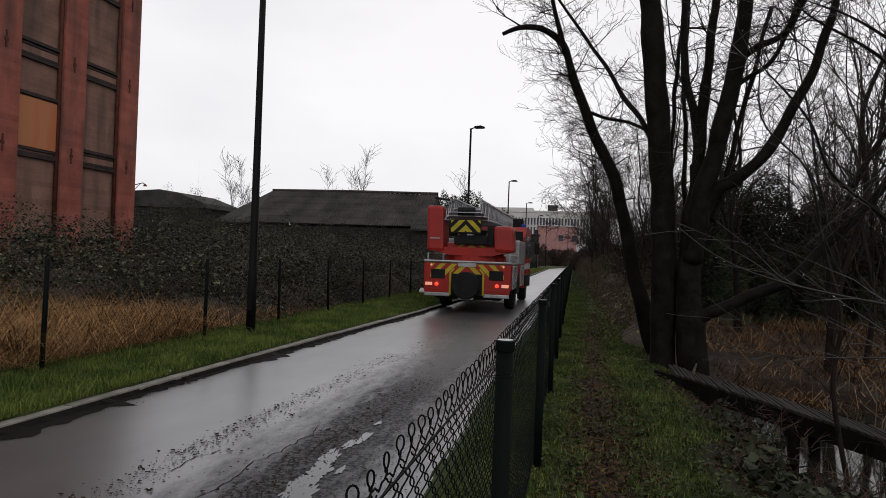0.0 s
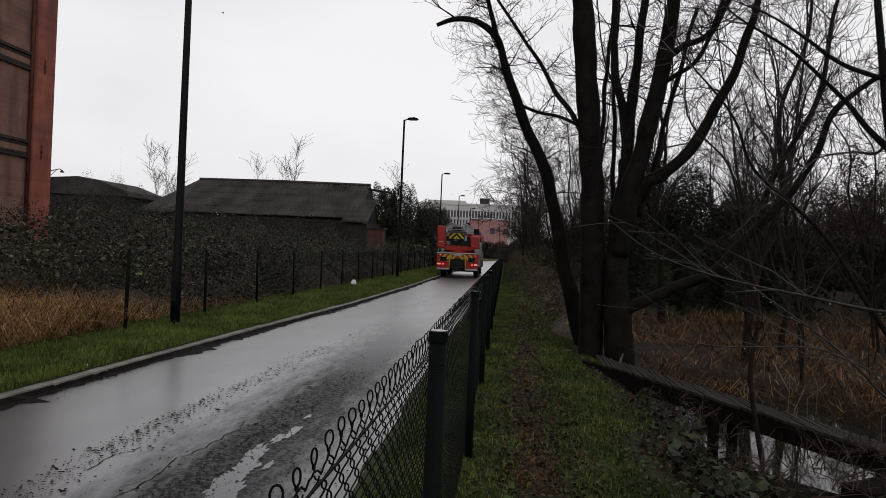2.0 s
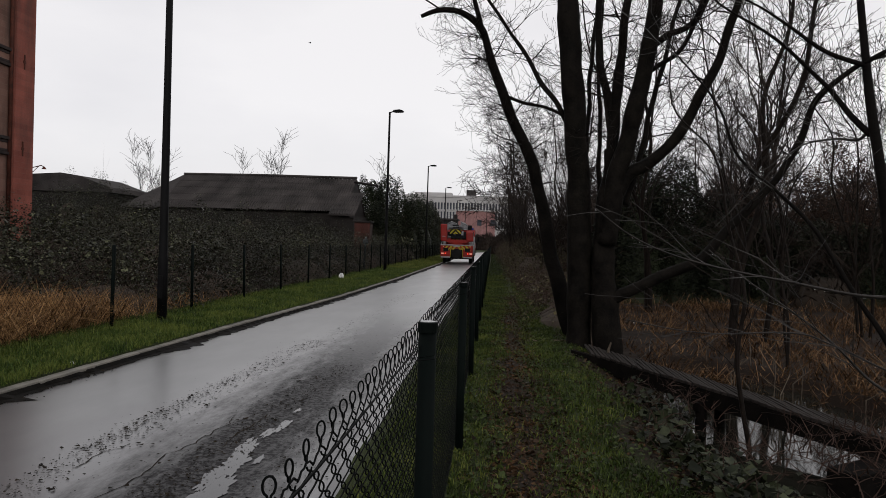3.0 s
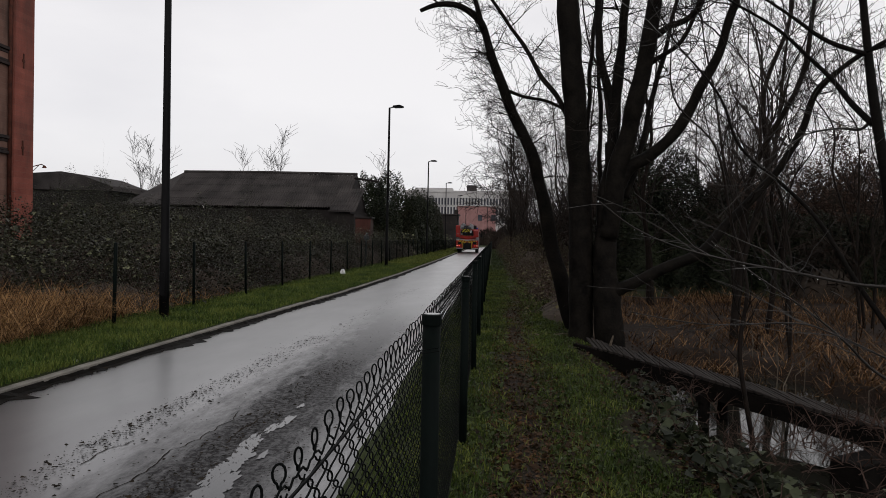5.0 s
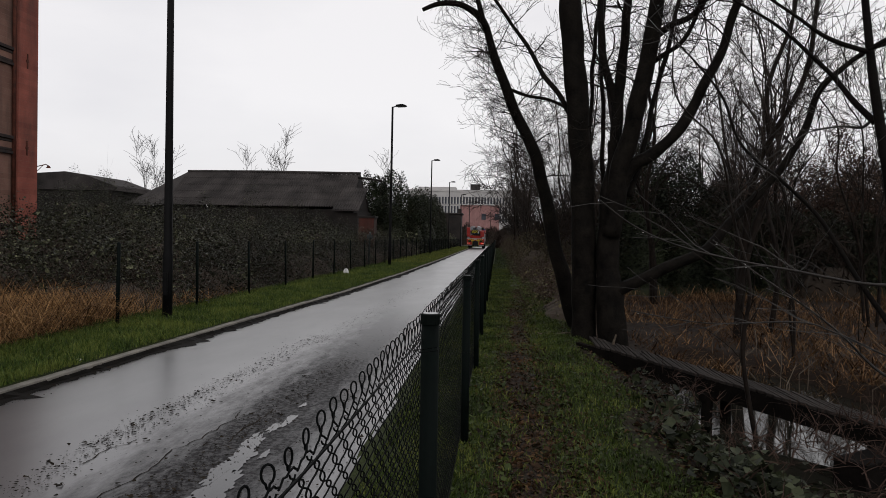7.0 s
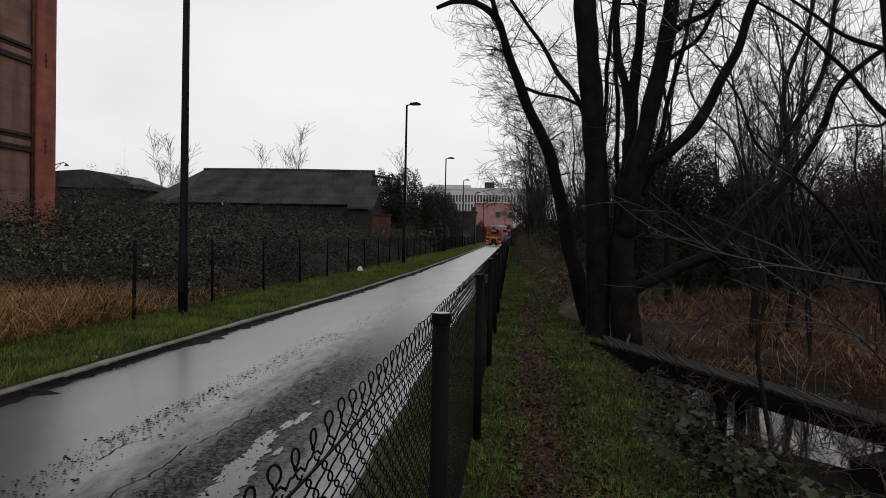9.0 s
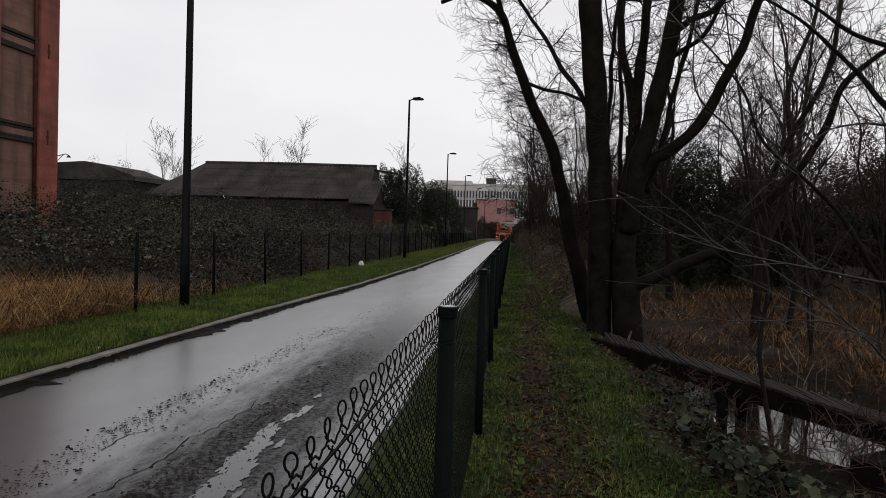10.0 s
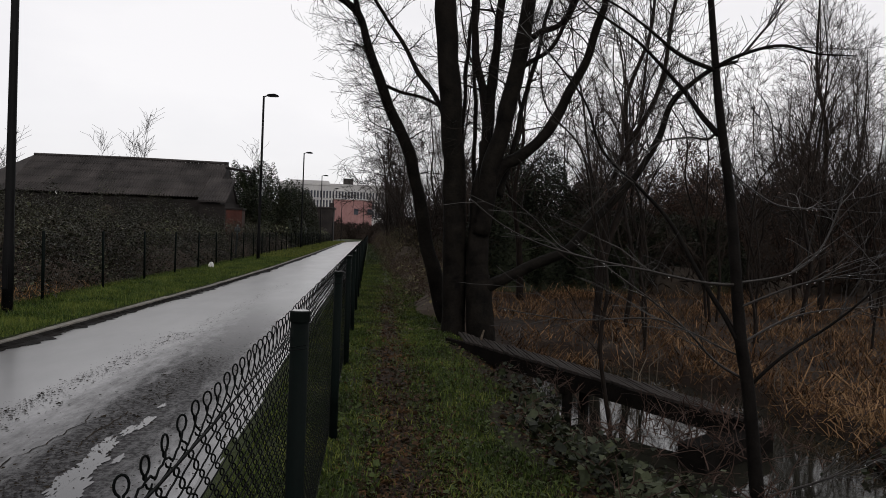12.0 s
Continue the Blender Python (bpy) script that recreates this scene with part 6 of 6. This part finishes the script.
def build_litter():
    for x, y, z, s in ((-4.80, 7.9, 0.10, 0.03), (-5.85, 27.5, 0.16, 0.11)):
        b = Build()
        bm = bmesh.new()
        bmesh.ops.create_icosphere(bm, subdivisions=2, radius=s)
        for v in bm.verts:
            v.co += v.co.normalized() * s * 0.5 * noise.noise(v.co * 30)
            v.co.z *= 1.3 if s > 0.1 else 0.6
        bm.verts.index_update()
        b.add([tuple(v.co) for v in bm.verts], [tuple(v.index for v in f.verts) for f in bm.faces])
        bm.free()
        tagged(part("litter", b, LITTERWHITE, m=pose(x, y, z)), "crumpled white scrap lying in the verge grass", "litter", "scraps on the verge")
    post = tagged(part("marker_post", Build().lathe([(0.05, -0.2), (0.05, 1.75), (0.02, 1.8)], 10).box((0, 0, 1.55), (0.3, 0.03, 0.22), bevel=0.01), CAPGREY, m=pose(-6.6, 36.5, 0, 0, 2)), "grey marker post standing in the hedge", "post")


def build_sticks():
    rng = random.Random(6)
    for x, y, l, a, r in ((0.95, 11.9, 0.5, 20, 0.012), (1.12, 12.1, 0.4, -15, 0.01), (0.8, 12.0, 0.35, 40, 0.008), (1.5, 6.4, 0.7, 75, 0.008), (2.1, 5.6, 0.8, 50, 0.009)):
        b = Build()
        pts = [(-l / 2 + l * i / 5, rng.gauss(0, 0.015), 0.012 + abs(rng.gauss(0, 0.012))) for i in range(6)]
        b.tube(pts, [r * (1 - 0.1 * i) for i in range(6)], 7)
        b.tube([pts[3], (pts[3][0] + 0.08, 0.07, 0.03)], [r * 0.6, r * 0.3], 5)
        tagged(part("fallen_stick", b, PALEWOOD, m=pose(x, y, ground_z(x, y), 0, 0, a), smooth=True), "pale broken stick lying beside the footpath", "stick", "sticks by the path")
    b = Build().tube([(0, 0, -0.2), (0.01, 0, 0.1), (0.03, 0.01, 0.2)], [0.02, 0.018, 0.012], 8)
    tagged(part("stake", b, PALEWOOD, m=pose(1.68, 10.35, 0.05, 0, 8)), "short pale stake at the end of the plank bridge", "stake")
    # dead stalks standing in the water
    for i in range(20):
        x, y = rng.uniform(3.3, 6.2), rng.uniform(8.6, 12.5)
        h = rng.uniform(0.25, 0.7)
        b = Build().tube([(0, 0, -0.5), (rng.gauss(0, 0.03), 0, h * 0.6), (rng.gauss(0, 0.12), rng.gauss(0, 0.1), h)], [0.008, 0.007, 0.004], 5)
        tagged(part("dead_stalk", b, PALEWOOD, m=pose(x, y, -0.45)), "pale dead stalk standing in the pond", "stalk", "dead stalks in the pond")


PALEWOOD = mat("bleached_wood", (0.04, 0.031, 0.023), (0.13, 0.105, 0.08), 9, (0.6, 0.9), 0.2, 50, spread=0.2)
build_litter()
build_sticks()


def build_bird():
    """A small grey bird in flight; it faces +x."""
    bird = thing("bird", "small grey bird flying across the overcast sky", "bird")
    feather = mat("grey_feathers", (0.04, 0.04, 0.042), (0.10, 0.10, 0.105), 20, (0.6, 0.9), 0, 60)
    part("body", Build().tube([(-0.2, 0, 0), (-0.1, 0, 0.01), (0.02, 0, 0.01), (0.12, 0, 0.03), (0.18, 0, 0.03), (0.21, 0, 0.02)], [0.02, 0.05, 0.065, 0.045, 0.035, 0.008], 10), feather, bird, smooth=True)
    part("tail", Build().prism([(-0.36, -0.004), (-0.18, -0.01), (-0.18, 0.012), (-0.36, 0.004)], 0.09, Matrix.Translation((0, -0.045, 0))), feather, bird)
    wings = []
    for s in (-1, 1):
        vs = [(0.08, 0, 0.0), (-0.08, 0, 0.0), (0.09, s * 0.18, 0.012), (-0.09, s * 0.18, 0.006), (-0.02, s * 0.38, 0.0), (-0.08, s * 0.37, 0.0)]
        vs += [(x, y, z - 0.012) for x, y, z in vs]
        wing = part("wing", Build().add(vs, [(0, 1, 3, 2), (2, 3, 5, 4), (6, 8, 9, 7), (8, 10, 11, 9), (0, 2, 8, 6), (2, 4, 10, 8), (4, 5, 11, 10), (5, 3, 9, 11), (3, 1, 7, 9)]), feather, bird)
        wing.matrix_basis = pose(0, s * 0.04, 0.03)
        wings.append((wing, s))
    return bird, wings


BIRD, WINGS = build_bird()


def motions():
    """The fire engine's drive down the lane and out of sight round the bend, and a bird that crosses the sky."""
    walk(BIRD, [(0, pose(-79.1, 102.0, 48.3, 0, 0, 5)), (2, pose(-46.4, 110.0, 38.0, 0, 0, 5)), (2.5, pose(-38.2, 112.0, 35.4, 0, 0, 5)), (3.2, pose(-29.0, 120.8, 34.5, 0, 0, 5)), (12, pose(85.4, 172.0, 43.4, 0, 0, 5))])
    for wing, s in WINGS:
        walk(wing, [(i * 0.1, pose(0, s * 0.04, 0.03, s * (35 if i % 2 else -15))) for i in range(121)])
    keys = [(0, -2.95, 19.9, 0), (0.5, -2.9, 25.4, 0), (1, -2.85, 31.0, 0), (1.5, -2.82, 36.5, 0), (2, -2.78, 42.0, 0), (2.5, -2.76, 48.0, 0), (3, -2.72, 54.6, 0),
            (4, -2.8, 67.2, 0.5), (5, -2.88, 79.0, 0.4), (5.5, -2.92, 84.6, 0.2), (6, -3.0, 91.2, 0), (6.5, -3.05, 97.6, -0.5), (7, -3.08, 103.2, -1),
            (8, -3.05, 110.0, -2), (8.8, -2.9, 112.8, -6), (9.3, -2.3, 114.8, -16), (9.6, -1.9, 117.0, -20), (10, -1.6, 121.5, -20), (10.5, -0.4, 127.5, -24), (11, 2.0, 133, -30), (12, 8.5, 143, -34)]
    walk(ENGINE, [(t, pose(x, y, 0.016, 0, 0, w)) for t, x, y, w in keys])
    ts = [k[0] for k in keys]
    ys = [k[2] for k in keys]
    steps = [i * 0.06 for i in range(201)]
    for hub, s, y in WHEELS:
        rows = []
        for t in steps:
            turn = -(np.interp(t, ts, ys) - ys[0]) / 0.5
            rows.append((t, Matrix.Translation((s * 1.02, y, 0.5)) @ Matrix.Rotation(float(turn), 4, 'X')))
        walk(hub, rows)


motions()
